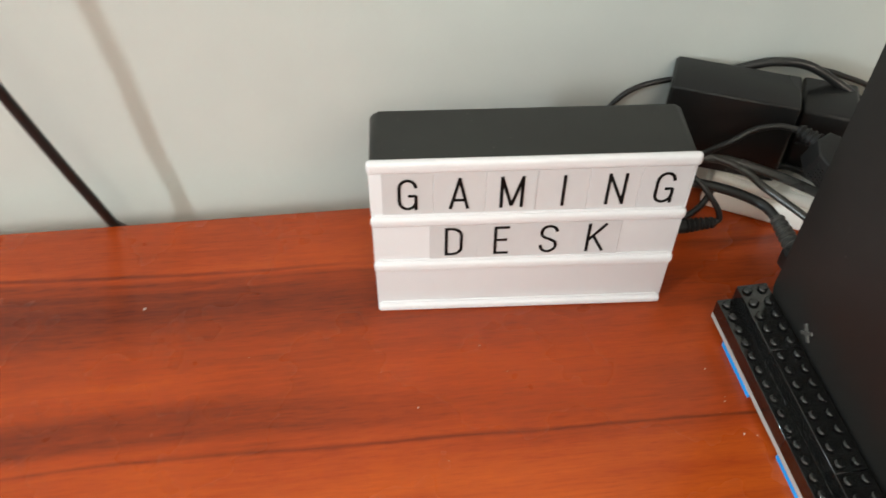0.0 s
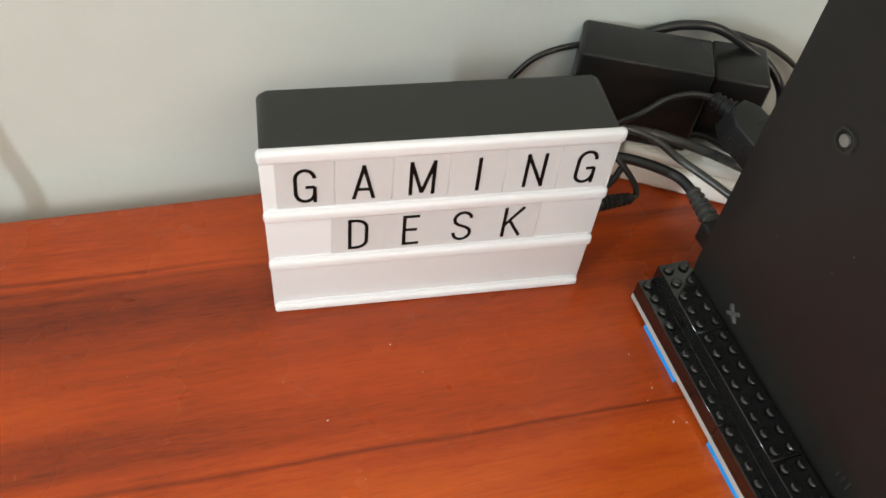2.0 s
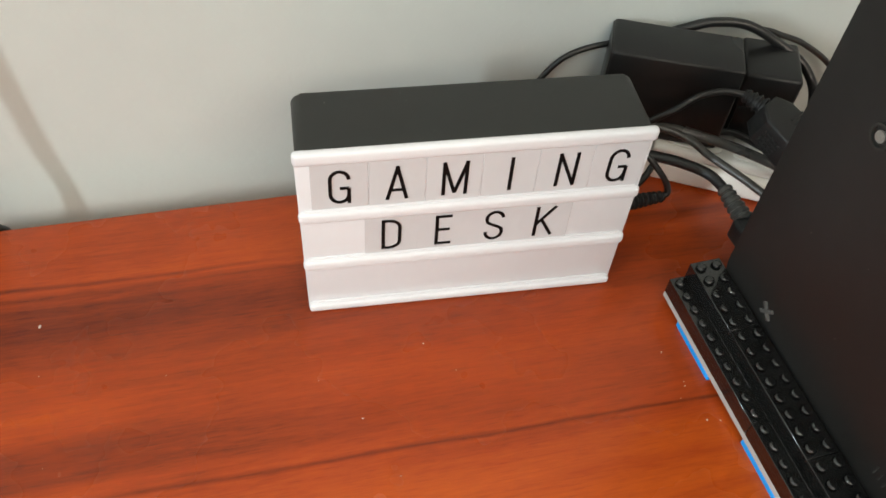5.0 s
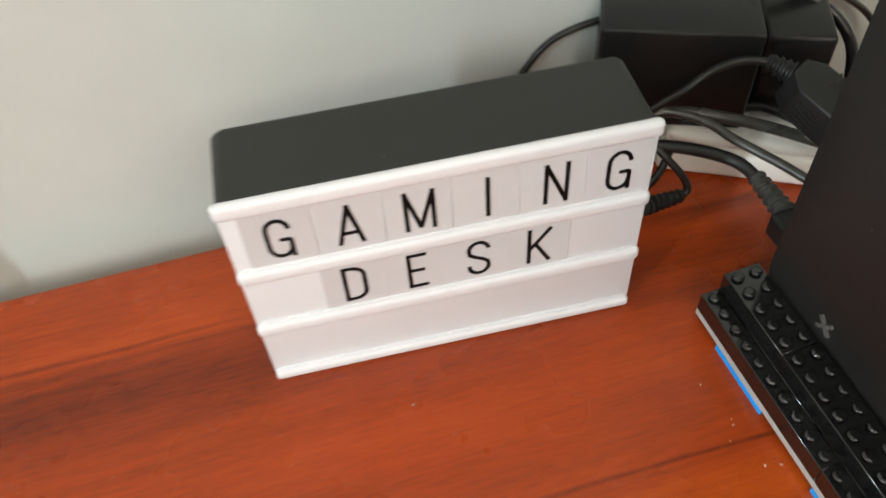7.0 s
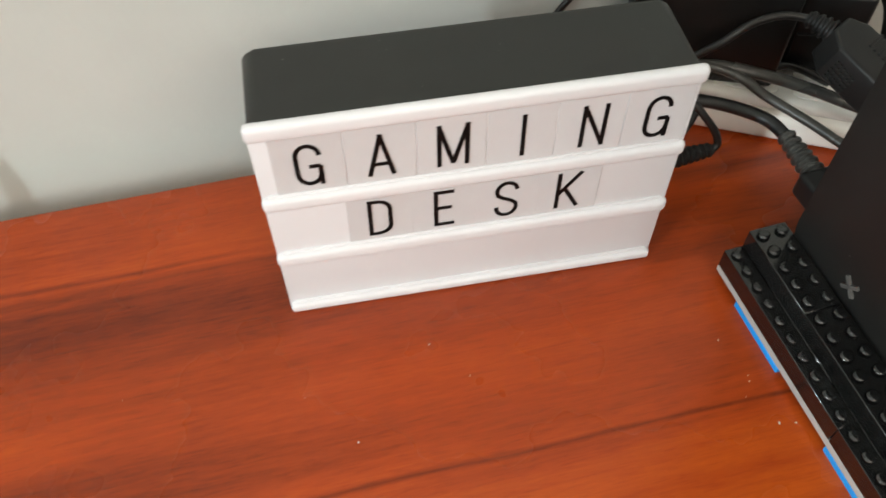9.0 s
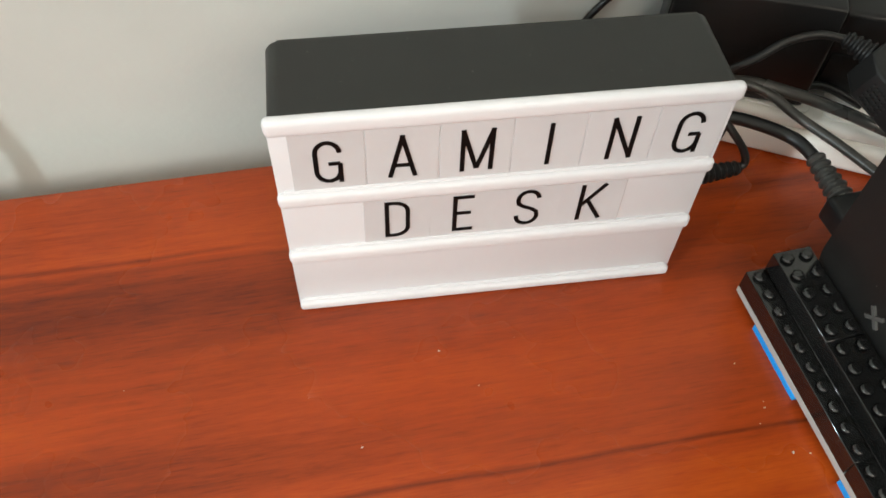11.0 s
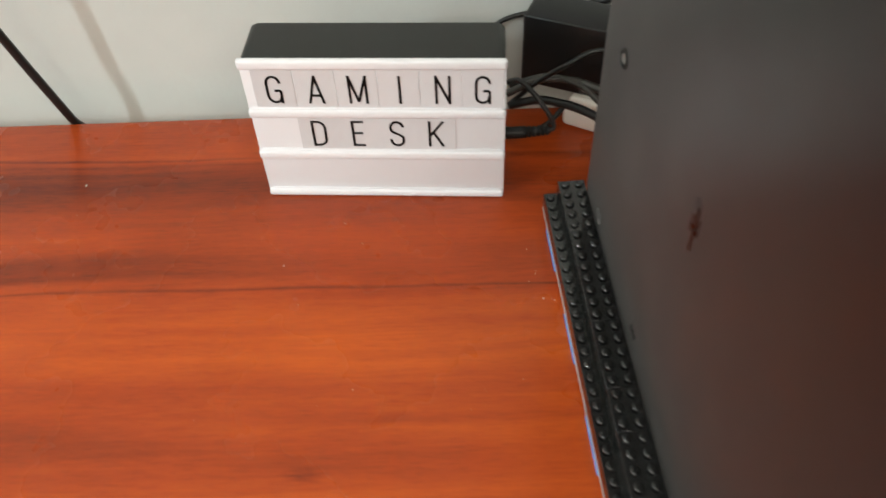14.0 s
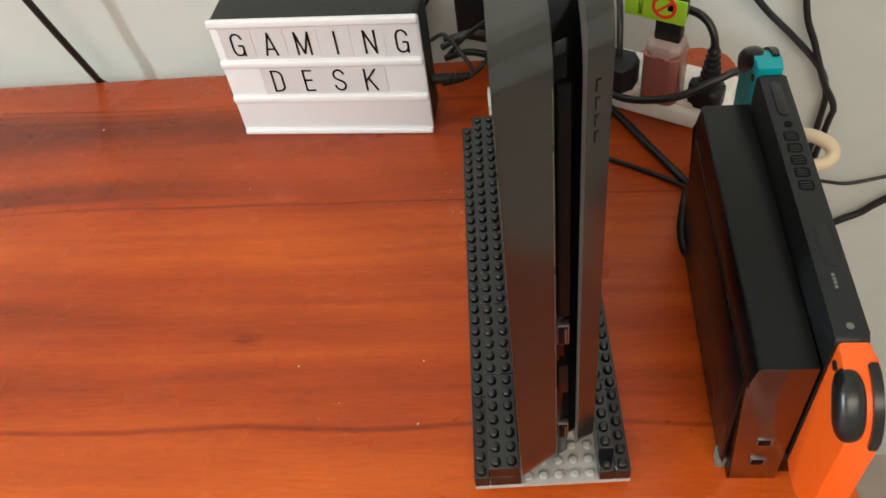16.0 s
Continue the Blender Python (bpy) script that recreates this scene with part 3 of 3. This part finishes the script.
part("square_foot", prism([(0.0242 + (0.0036 + 0.0009 * math.sin(5 * a / 20 * 2 * math.pi)) * math.cos(a / 20 * 2 * math.pi), 0.2420 + (0.0050 + 0.0009 * math.sin(4 * a / 20 * 2 * math.pi)) * math.sin(a / 20 * 2 * math.pi)) for a in range(20)], 0.0012, "yzx", -0.0010), RUBBER, console, "pale worn rubber foot")
for k in range(3):
    part("foot_bar", box((-0.0008, 0.158 + 0.0030 * k, 0.027), (0.0002, 0.1588 + 0.0030 * k, 0.0315), 0.0002), CASE, console)
bm = bmesh.new()
rng = random.Random(11)
for _ in range(40):
    r = rng.uniform(0.00008, 0.0002)
    bmesh.ops.create_icosphere(bm, subdivisions=1, radius=r, matrix=Matrix.Translation((-0.00005, rng.uniform(0.02, 0.26), rng.uniform(0.03, 0.27))) @ Matrix.Diagonal((0.5, 1.0, rng.uniform(1, 3), 1)))
tagged(part("dust", bm, PALE, console, "pale dust specks on the side"), kind="stuff")
part("screw_cover", disc((-0.0002, 0.13, 0.15), 0.003, 0.0004, "x", 14), CASE, console)

# ---- dock with handheld console ----
DK = pose(0.3325, -0.2672, 0, 0, 0, 2.9)
dock = thing("dock", DK, "black plastic handheld console dock standing on the desk", "dock")
prof = [(0.0005, 0.0), (0.0243, 0.0), (0.0243, 0.1038), (0.0004, 0.1038), (-0.0010, 0.1030), (-0.0034, 0.0905), (-0.0030, 0.0890)]
second(part("rear_body", prism(prof, 0.1725, "xzy", 0.0, 0.0010, 2), DOCK, dock, "hollow rear body with satin top"), DOCK_END, lambda n: n.y < -0.5)
part("cable_cover", box((-0.0036, 0.006, 0.006), (-0.0006, 0.166, 0.086), 0.0010), DOCK, dock, "hinged cable cover")
part("front_panel", box((0.0405, 0.0, 0.0), (0.0450, 0.1725, 0.1035), 0.0012), DOCK, dock)
part("bridge", box((0.0241, 0.004, 0.0), (0.0407, 0.1685, 0.0222), 0.0008), DOCK, dock)
for z in (0.0165, 0.0365):
    port = part("usb_port", box((0.0088, -0.0006, z), (0.0165, 0.004, z + 0.0062), 0.0004), STEEL, dock, "metal-rimmed usb port")
    part("port_hollow", box((0.0094, -0.0009, z + 0.0013), (0.0150, 0.0005, z + 0.0057), 0.0001), INK, port)
part("foot", box((-0.0045, 0.006, 0.0), (0.0005, 0.014, 0.010), 0.0008), PALE, dock)

hand = thing("handheld_console", DK @ pose(0.0254, -0.033, 0.0224), "handheld game console in its dock with two coloured controllers", "handheld console")
part("tablet", prism(rounded(0.173, 0.1020, 0.004, 5, 0.033, 0.0), 0.0139, "yzx", 0.0002, 0.0012, 2), TABLET, hand, "charcoal tablet body")
part("screen", box((0.0140, 0.040, 0.006), (0.0144, 0.199, 0.096), 0.0001), GLOSS, hand)
for k in range(5):
    # flat black pad paints the shade of the vent's recess
    vent = part("vent", prism(rounded(0.0074, 0.0066, 0.0020, 5, 0.0034, 0.1178 + 0.0085 * k), 0.0004, "xyz", 0.1018), INK, hand, "vent with its dark hole painted as a flat black pad")
    for b in range(3):
        part("grille_bar", box((0.0046, 0.1189 + 0.0085 * k + 0.0017 * b, 0.1021), (0.0096, 0.1196 + 0.0085 * k + 0.0017 * b, 0.1024), 0.0001, 1), TRIGGER, vent)
part("volume_rocker", prism(rounded(0.0055, 0.026, 0.0025, 5, 0.0045, 0.171), 0.0010, "xyz", 0.1016, 0.0003), TRIGGER, hand)
part("headphone_jack", disc((0.0075, 0.1640, 0.1016), 0.0022, 0.0007, "z", 14), INK, hand)
part("card_flap", prism(rounded(0.006, 0.024, 0.0015, 4, 0.0045, 0.072), 0.0006, "xyz", 0.1017, 0.0002), TABLET, hand)
part("screw", disc((0.0072, 0.0405, 0.1018), 0.0016, 0.0005, "z", 12), STEEL, hand)
for k in range(4):
    part("print_bar", box((0.0060, 0.060 + 0.0022 * k, 0.10195), (0.0073, 0.0615 + 0.0022 * k, 0.10212)), PALE, hand)


def controller(name, y0, sign, mat, label, h=0.1015):
    """A side controller; sign: the way its rounded outer edge faces."""
    w, r = 0.0335, 0.026
    pts = [(0.0, 0.0)]
    pts += [(w - r + r * math.sin(radians(a)), r - r * math.cos(radians(a))) for a in range(0, 91, 9)]
    pts += [(w - r + r * math.cos(radians(a)), h - r + r * math.sin(radians(a))) for a in range(0, 91, 9)]
    pts += [(0.0, h)]
    pts = [(y0 + sign * p, q) for p, q in pts]
    shell = part(name, prism(pts, 0.0139, "yzx", 0.0002, 0.0022, 3), mat, hand, label)
    # shoulder button following the round upper corner, and the swelling trigger behind it
    arc = []
    for k in list(range(11)) + list(range(10, -1, -1)):
        d = r + 0.0018 if len(arc) < 11 else r - 0.0040
        ang = radians(4 + 80 * k / 10)
        arc.append((y0 + sign * (w - r + d * math.cos(ang)), h - r + d * math.sin(ang)))
    part("shoulder_button", prism(arc, 0.0040, "yzx", 0.0094, 0.0009, 3), TRIGGER, shell, "black shoulder button")
    bm = bmesh.new()
    bmesh.ops.create_uvsphere(bm, u_segments=28, v_segments=16, radius=1.0)
    for v in bm.verts:      # a pillow: flattened ball, longer along the corner
        x, a, b = v.co
        x, a, b = (math.copysign(abs(q) ** 0.75, q) for q in (x, a, b))
        b -= 0.30 * a * a
        ya, za = 0.0150 * a * -0.7071 + 0.0068 * b * 0.7071, 0.0150 * a * 0.7071 + 0.0068 * b * 0.7071
        c = (r - 0.0042) * 0.7071
        v.co = (0.0020 + 0.0060 * x, y0 + sign * (w - r + c + ya), h - r + c + za)
    part("trigger", bm, TRIGGER, shell, "black trigger")
    part("release_button", disc((-0.0006, y0 + sign * 0.006, 0.094), 0.0022, 0.0012, "x", 12), TRIGGER, shell)
    part("minus_button", box((0.0140, y0 + sign * 0.006, 0.088), (0.0150, y0 + sign * 0.011, 0.090), 0.0003), TRIGGER, shell)
    return shell


controller("left_controller", 0.0328, -1, ORANGE, "neon orange controller")
controller("right_controller", 0.2062, 1, TEAL, "teal controller", 0.1042)

# ---- power strip and what is plugged into it ----
ST = pose(0.1870, 0.0706, 0, 0, 0, -25)
strip = thing("power_strip", ST, "ivory plastic power strip lying on the desk", "power strip")
part("base", box((0, 0, 0.0), (0.186, 0.048, 0.016), 0.004, 3), STRIP, strip)
part("top_cover", box((0.003, 0.003, 0.0155), (0.183, 0.045, 0.0225), 0.003, 3), STRIP, strip, "ivory cover with sockets")
for x in (0.024, 0.060, 0.096, 0.132, 0.164):
    socket = part("socket", prism(rounded(0.030, 0.034, 0.004, 4, x - 0.015, 0.007), 0.0012, "xyz", 0.0222, 0.0004), STRIP, strip)
    for dx in (-0.0055, 0.0055):
        part("slot", box((x + dx - 0.0010, 0.020, 0.0228), (x + dx + 0.0010, 0.028, 0.02365)), INK, socket)

adapter = thing("power_adapter", pose(0.1600, 0.0868, 0.0236, 0, 0, -19.8), "black plastic power adapter leaning at the wall", "power adapter")
part("body", box((0, 0.0, 0.0), (0.0668, 0.0300, 0.0520), 0.0016, 3), ADAPTER, adapter)
part("rating_label", box((0.016, 0.0295, 0.014), (0.050, 0.0303, 0.040), 0.0001), CASE, adapter, "dark rating label")
part("end_cap", box((-0.0006, 0.0012, 0.0012), (0.0006, 0.0288, 0.0508), 0.0005), ADAPTER, adapter)
adapter2 = thing("wall_plug_adapter", pose(0.2300, 0.0748, 0.0236, 0, 0, -20), "black plug-in power adapter on the strip", "power adapter")
part("body", box((0, 0, 0.0), (0.0300, 0.034, 0.0425), 0.0026, 4), ADAPTER, adapter2)
part("front_cover", box((0.002, -0.0012, 0.003), (0.0255, 0.0006, 0.022), 0.0008), ADAPTER, adapter2)

# power connector behind the console, with ribbed sleeve
con_plug = thing("power_connector", pose(0, 0, 0), "black moulded power connector with ribbed sleeve and cable", "connector")
AX = pose(0.2300, 0.0512, 0.0640, 0, 18, -57)
shell = part("shell", prism([(0.0, -0.0052), (0.0075, -0.0116), (0.0300, -0.0120), (0.0300, 0.0105), (0.0075, 0.0102), (0.0, 0.0052)], 0.0170, "xyz", -0.0100, 0.0016, 3), PLUG, con_plug, m=AX)
for k in range(6):
    part("grip_ridge", box((0.0135 + 0.0024 * k, 0.0, 0.0066), (0.0147 + 0.0024 * k, 0.0095, 0.0077), 0.0002), PLUG, shell)
bm = bmesh.new()
for i in range(6):
    for j in range(5):
        disc((0.0105 + 0.0018 * i, -0.0125, 0.0020 - 0.0022 * j - 0.0003 * i), 0.00050, 0.0007, "y", 8, bm)
part("grip_dots", bm, CASE, shell)
part("sleeve", ribbed((0.2304, 0.0506, 0.0642), (0.2226, 0.0598, 0.0660), 0.0054, 0.0036, 4), PLUG, con_plug)
part("cord", tube([(0.2230, 0.0592, 0.0658), (0.2120, 0.0614, 0.0672), (0.1993, 0.0611, 0.0650), (0.1890, 0.0605, 0.0580), (0.1797, 0.0626, 0.0500), (0.1660, 0.0660, 0.0360), (0.1520, 0.0700, 0.0180)], 0.0017), CABLE, con_plug)

dc = thing("barrel_plug", pose(0, 0, 0), "black barrel plug with ribbed sleeve in the light box", "plug")
part("barrel", tube([(0.1484, 0.0215, 0.0345), (0.1600, 0.0225, 0.0345)], 0.0038, 12, 1), PLUG, dc)
part("sleeve", ribbed((0.1600, 0.0225, 0.0345), (0.1765, 0.0245, 0.0345), 0.0041, 0.0030, 6), PLUG, dc)
part("cord", tube([(0.1762, 0.0244, 0.0345), (0.1786, 0.0252, 0.0365), (0.1768, 0.0270, 0.0420), (0.1715, 0.0300, 0.0490), (0.1659, 0.0350, 0.0541), (0.1560, 0.0460, 0.0560), (0.1440, 0.0540, 0.0450)], 0.0016), CABLE, dc)

hd = thing("video_cable", pose(0, 0, 0), "thick black cable with ribbed plug running behind the console", "cable")
part("cord", tube([(0.152, 0.066, 0.0200), (0.170, 0.0640, 0.0265), (0.1855, 0.0584, 0.0280), (0.1987, 0.0502, 0.0290), (0.2089, 0.0403, 0.0295), (0.2135, 0.0289, 0.0290)], 0.0028), CABLE, hd)
# sleeve in the lighter cord colour: worn ribs and their highlights painted in
part("sleeve", ribbed((0.2130, 0.0310, 0.0291), (0.2160, 0.0085, 0.0280), 0.0040, 0.0054, 6), CORD, hd, "ribbed sleeve, paler for wear and painted highlights")
part("plug_body", box((-0.010, -0.026, -0.006), (0.010, 0.0, 0.006), 0.002, 3), PLUG, hd, m=pose(0.2165, 0.0085, 0.0275, 0, 0, 8))

cable("mains_cable", [(0.150, 0.066, 0.030), (0.170, 0.068, 0.0395), (0.1893, 0.0650, 0.042), (0.2079, 0.0570, 0.041), (0.2269, 0.0477, 0.038), (0.2430, 0.0397, 0.034), (0.2564, 0.0322, 0.031), (0.270, 0.022, 0.029)], 0.0026, "black power cord with sheen painted grey, lying over the strip", mat=CORD)
cable("mains_cable", [(0.152, 0.070, 0.034), (0.175, 0.069, 0.042), (0.1908, 0.0630, 0.0420), (0.2011, 0.0560, 0.0400), (0.2089, 0.0470, 0.0370), (0.2221, 0.0322, 0.034), (0.2295, 0.0233, 0.032), (0.2372, 0.0133, 0.030), (0.246, 0.000, 0.028)], 0.0021, "black power cord with sheen painted grey, lying across the strip", mat=CORD)
cable("mains_cable", [(0.198, 0.074, 0.026), (0.215, 0.072, 0.027), (0.232, 0.070, 0.030), (0.248, 0.060, 0.026)], 0.0019, "black cord behind the strip")
cable("coiled_cable", [(0.1960, 0.110, 0.066), (0.2098, 0.108, 0.0721), (0.2223, 0.106, 0.0758), (0.2389, 0.102, 0.0757), (0.2559, 0.096, 0.068), (0.2681, 0.088, 0.0611), (0.2738, 0.080, 0.054), (0.2765, 0.075, 0.0446), (0.274, 0.066, 0.030)], 0.0026, "thick black cable looped over the adapters")
cable("coiled_cable", [(0.236, 0.1130, 0.0690), (0.2606, 0.1140, 0.0622), (0.269, 0.1146, 0.0587), (0.2877, 0.1155, 0.0503), (0.3128, 0.1165, 0.0317), (0.328, 0.108, 0.010), (0.335, 0.095, 0.002)], 0.0017, "thin black cable looped along the wall")
cable("adapter_cord", [(0.120, 0.109, 0.016), (0.1348, 0.1099, 0.0437), (0.1486, 0.1108, 0.0567), (0.1702, 0.1112, 0.0620), (0.186, 0.1105, 0.060)], 0.0016, "thin black cord from the adapter down behind the light box")
cable("loose_cord", [(0.150, 0.055, 0.003), (0.163, 0.050, 0.010), (0.172, 0.048, 0.016), (0.180, 0.052, 0.020), (0.188, 0.060, 0.026)], 0.0018, "thin black cord beside the light box")
cable("hanging_cable", [(-0.222, 0.040, 0.34), (-0.196, 0.052, 0.20), (-0.1760, 0.0605, 0.105), (-0.1650, 0.0665, 0.050), (-0.1545, 0.0710, 0.004), (-0.150, 0.083, -0.05), (-0.150, 0.088, -0.30)], 0.0030, "black cable hanging down behind the desk")

# right-hand end of the strip
charger = thing("usb_charger", pose(0.3140, 0.0155, 0.0236, 0, 0, -25), "rose metal usb charger with frosted top in the strip", "charger")
part("body", prism(rounded(0.026, 0.026, 0.006, 5, -0.013, -0.013), 0.038, "xyz", 0.0, 0.0008, 2), ROSE, charger)
part("cap", prism(rounded(0.0235, 0.0235, 0.006, 5, -0.01175, -0.01175), 0.008, "xyz", 0.0378, 0.003, 3), SMOKE, charger, "frosted pink cap")
usb = thing("usb_plug", pose(0.3150, 0.0170, 0.0690, 0, 0, -25), "black usb plug with lime green label on the charger", "plug")
part("head", box((-0.009, -0.005, 0.0), (0.009, 0.005, 0.016), 0.0015, 2), PLUG, usb)
part("upper", box((-0.010, -0.004, 0.0158), (0.010, 0.006, 0.034), 0.002, 2), PLUG, usb)
lab = part("label", box((-0.030, -0.0072, 0.0165), (0.012, -0.0058, 0.034), 0.0003), LIME, usb, "lime green warning label")
bm = bmesh.new()
n = 24
rs = [[bm.verts.new((-0.003 + q * math.cos(2 * math.pi * k / n), y, 0.0275 + q * math.sin(2 * math.pi * k / n))) for k in range(n)] for y, q in ((-0.0072, 0.0085), (-0.00745, 0.0085), (-0.00745, 0.0062), (-0.0072, 0.0062))]
for a, b in zip(rs, rs[1:] + rs[:1]):
    for k in range(n):
        bm.faces.new((a[k], a[(k + 1) % n], b[(k + 1) % n], b[k]))
part("print_ring", bm, RED, lab)
part("print_bar", box((-0.0075, -0.00005, -0.0009), (0.0075, 0.0002, 0.0009)), RED, lab, m=pose(-0.003, -0.0075, 0.0275, 0, -40, 0))
part("print_block", box((-0.0005, -0.00742, 0.0255), (0.0048, -0.00722, 0.0315)), INK, lab)
for k, c in enumerate("CONN"):
    piece("letter", letter_mesh(c, 0.0024, 0.0032, 0.0006, 0.0001), lab, pose(-0.0190, -0.0072, 0.0290 - 0.0030 * k, 0, 90, 0))
plug = thing("mains_plug", pose(0.3440, 0.0060, 0.0236, 0, 0, -25), "black mains plug with bent cord in the strip", "plug")
part("body", prism(rounded(0.024, 0.021, 0.007, 5, -0.013, -0.0105), 0.014, "xyz", 0.0, 0.004, 3), PLUG, plug)
part("neck", ribbed((0, 0.001, 0.012), (-0.001, 0.004, 0.042), 0.0088, 0.0040, 7), PLUG, plug)
part("cord", tube([(-0.001, 0.004, 0.041), (-0.003, 0.005, 0.050), (-0.009, 0.008, 0.057), (-0.018, 0.011, 0.060), (-0.028, 0.0125, 0.060)], 0.0028), CABLE, plug)
plug2 = thing("mains_plug", pose(0.2830, 0.0280, 0.0236, 0, 0, -25), "black angular mains plug in the strip", "plug")
part("body", prism([(-0.0140, -0.005), (-0.008, -0.0130), (0.008, -0.0130), (0.0140, -0.005), (0.0140, 0.006), (0.008, 0.0130), (-0.008, 0.0130), (-0.0140, 0.006)], 0.021, "xyz", 0.0, 0.0022, 3), PLUG, plug2)
part("cord", tube([(0.0, 0.002, 0.020), (-0.003, 0.008, 0.034), (-0.010, 0.022, 0.050), (-0.020, 0.040, 0.046)], 0.0024), CABLE, plug2)
cable("dock_cable", [(0.262, 0.018, 0.030), (0.290, 0.001, 0.0300), (0.320, -0.010, 0.0400), (0.345, -0.008, 0.052), (0.366, -0.002, 0.056), (0.385, -0.010, 0.044)], 0.0027, "black cable crossing the front of the strip")
cable("dock_cable", [(0.258, 0.050, 0.006), (0.284, 0.016, 0.0036), (0.306, -0.020, 0.0036), (0.326, -0.052, 0.004), (0.330, -0.066, 0.010), (0.327, -0.085, 0.020)], 0.0029, "black cable running over the desk to the dock")
cable("dock_cable", [(0.255, -0.020, 0.002), (0.281, -0.032, 0.0019), (0.305, -0.044, 0.0019), (0.325, -0.058, 0.004), (0.328, -0.075, 0.016)], 0.0018, "thin black cable running over the desk to the dock")
cable("dock_cable", [(0.3250, -0.080, 0.022), (0.3215, -0.098, 0.026), (0.3195, -0.112, 0.018), (0.3225, -0.125, 0.012), (0.3280, -0.118, 0.020)], 0.0032, "black cable looped into the dock's back")
cable("wall_cable", [(0.300, 0.105, 0.16), (0.362, 0.114, 0.072), (0.3949, 0.1149, 0.0271), (0.4236, 0.1206, -0.0053), (0.4491, 0.1222, -0.0348), (0.4619, 0.1230, -0.0603), (0.4648, 0.1231, -0.1031), (0.460, 0.123, -0.30)], 0.0028, "black cable hanging down the wall past the desk")
cable("wall_cable", [(0.410, 0.118, 0.13), (0.4287, 0.1200, 0.0245), (0.4426, 0.1190, -0.0131), (0.4576, 0.1175, -0.0510), (0.4718, 0.1190, -0.0793), (0.4710, 0.1210, -0.1114), (0.462, 0.1220, -0.30)], 0.0028, "black cable hanging down the wall past the desk")
cable("wall_cable", [(0.455, 0.1240, -0.168), (0.485, 0.1252, -0.1745), (0.509, 0.1266, -0.179), (0.5405, 0.1286, -0.1719), (0.62, 0.133, -0.150)], 0.0017, "thin black cable running along the wall")
cable("wall_cable", [(0.470, 0.1235, -0.262), (0.5099, 0.1255, -0.2312), (0.5293, 0.1267, -0.2192), (0.5486, 0.1279, -0.2012), (0.62, 0.131, -0.150)], 0.0036, "black cable running along the wall")
cable("cream_cable_loop", [(0.384, -0.020, -0.004), (0.402, -0.024, 0.018), (0.417, -0.036, 0.022), (0.4205, -0.043, 0.018), (0.416, -0.047, 0.014), (0.406, -0.048, 0.012), (0.392, -0.046, 0.011)], 0.0046, "cream rubber cable loop beside the desk", mat=CREAM)

# ---- dust on the desktop ----
bm = bmesh.new()
rng = random.Random(4)
spots = [(-0.123, 0.007, 0.0006), (0.167, -0.062, 0.0003), (0.171, -0.080, 0.0004), (0.177, -0.081, 0.0003), (0.162, -0.043, 0.0003), (0.051, -0.024, 0.0003), (0.019, -0.059, 0.0003),
         (0.090, -0.209, 0.0004), (0.166, -0.202, 0.0004), (0.120, -0.233, 0.0003), (0.168, -0.244, 0.0005), (0.070, -0.143, 0.0003)]
spots += [(rng.uniform(-0.25, 0.20), rng.uniform(-0.30, -0.01), rng.uniform(0.0001, 0.0002)) for _ in range(30)]
for x, y, r in spots:
    bmesh.ops.create_icosphere(bm, subdivisions=1, radius=r, matrix=Matrix.Translation((x, y, r * 0.5)) @ Matrix.Rotation(rng.uniform(0, 3), 4, "Z") @ Matrix.Diagonal((1.8, 1, 0.6, 1)))
tagged(new("dust_specks", mesh_of("dust_specks", bm, DUST)), "pale dust specks scattered on the desktop", "dust", kind="stuff")
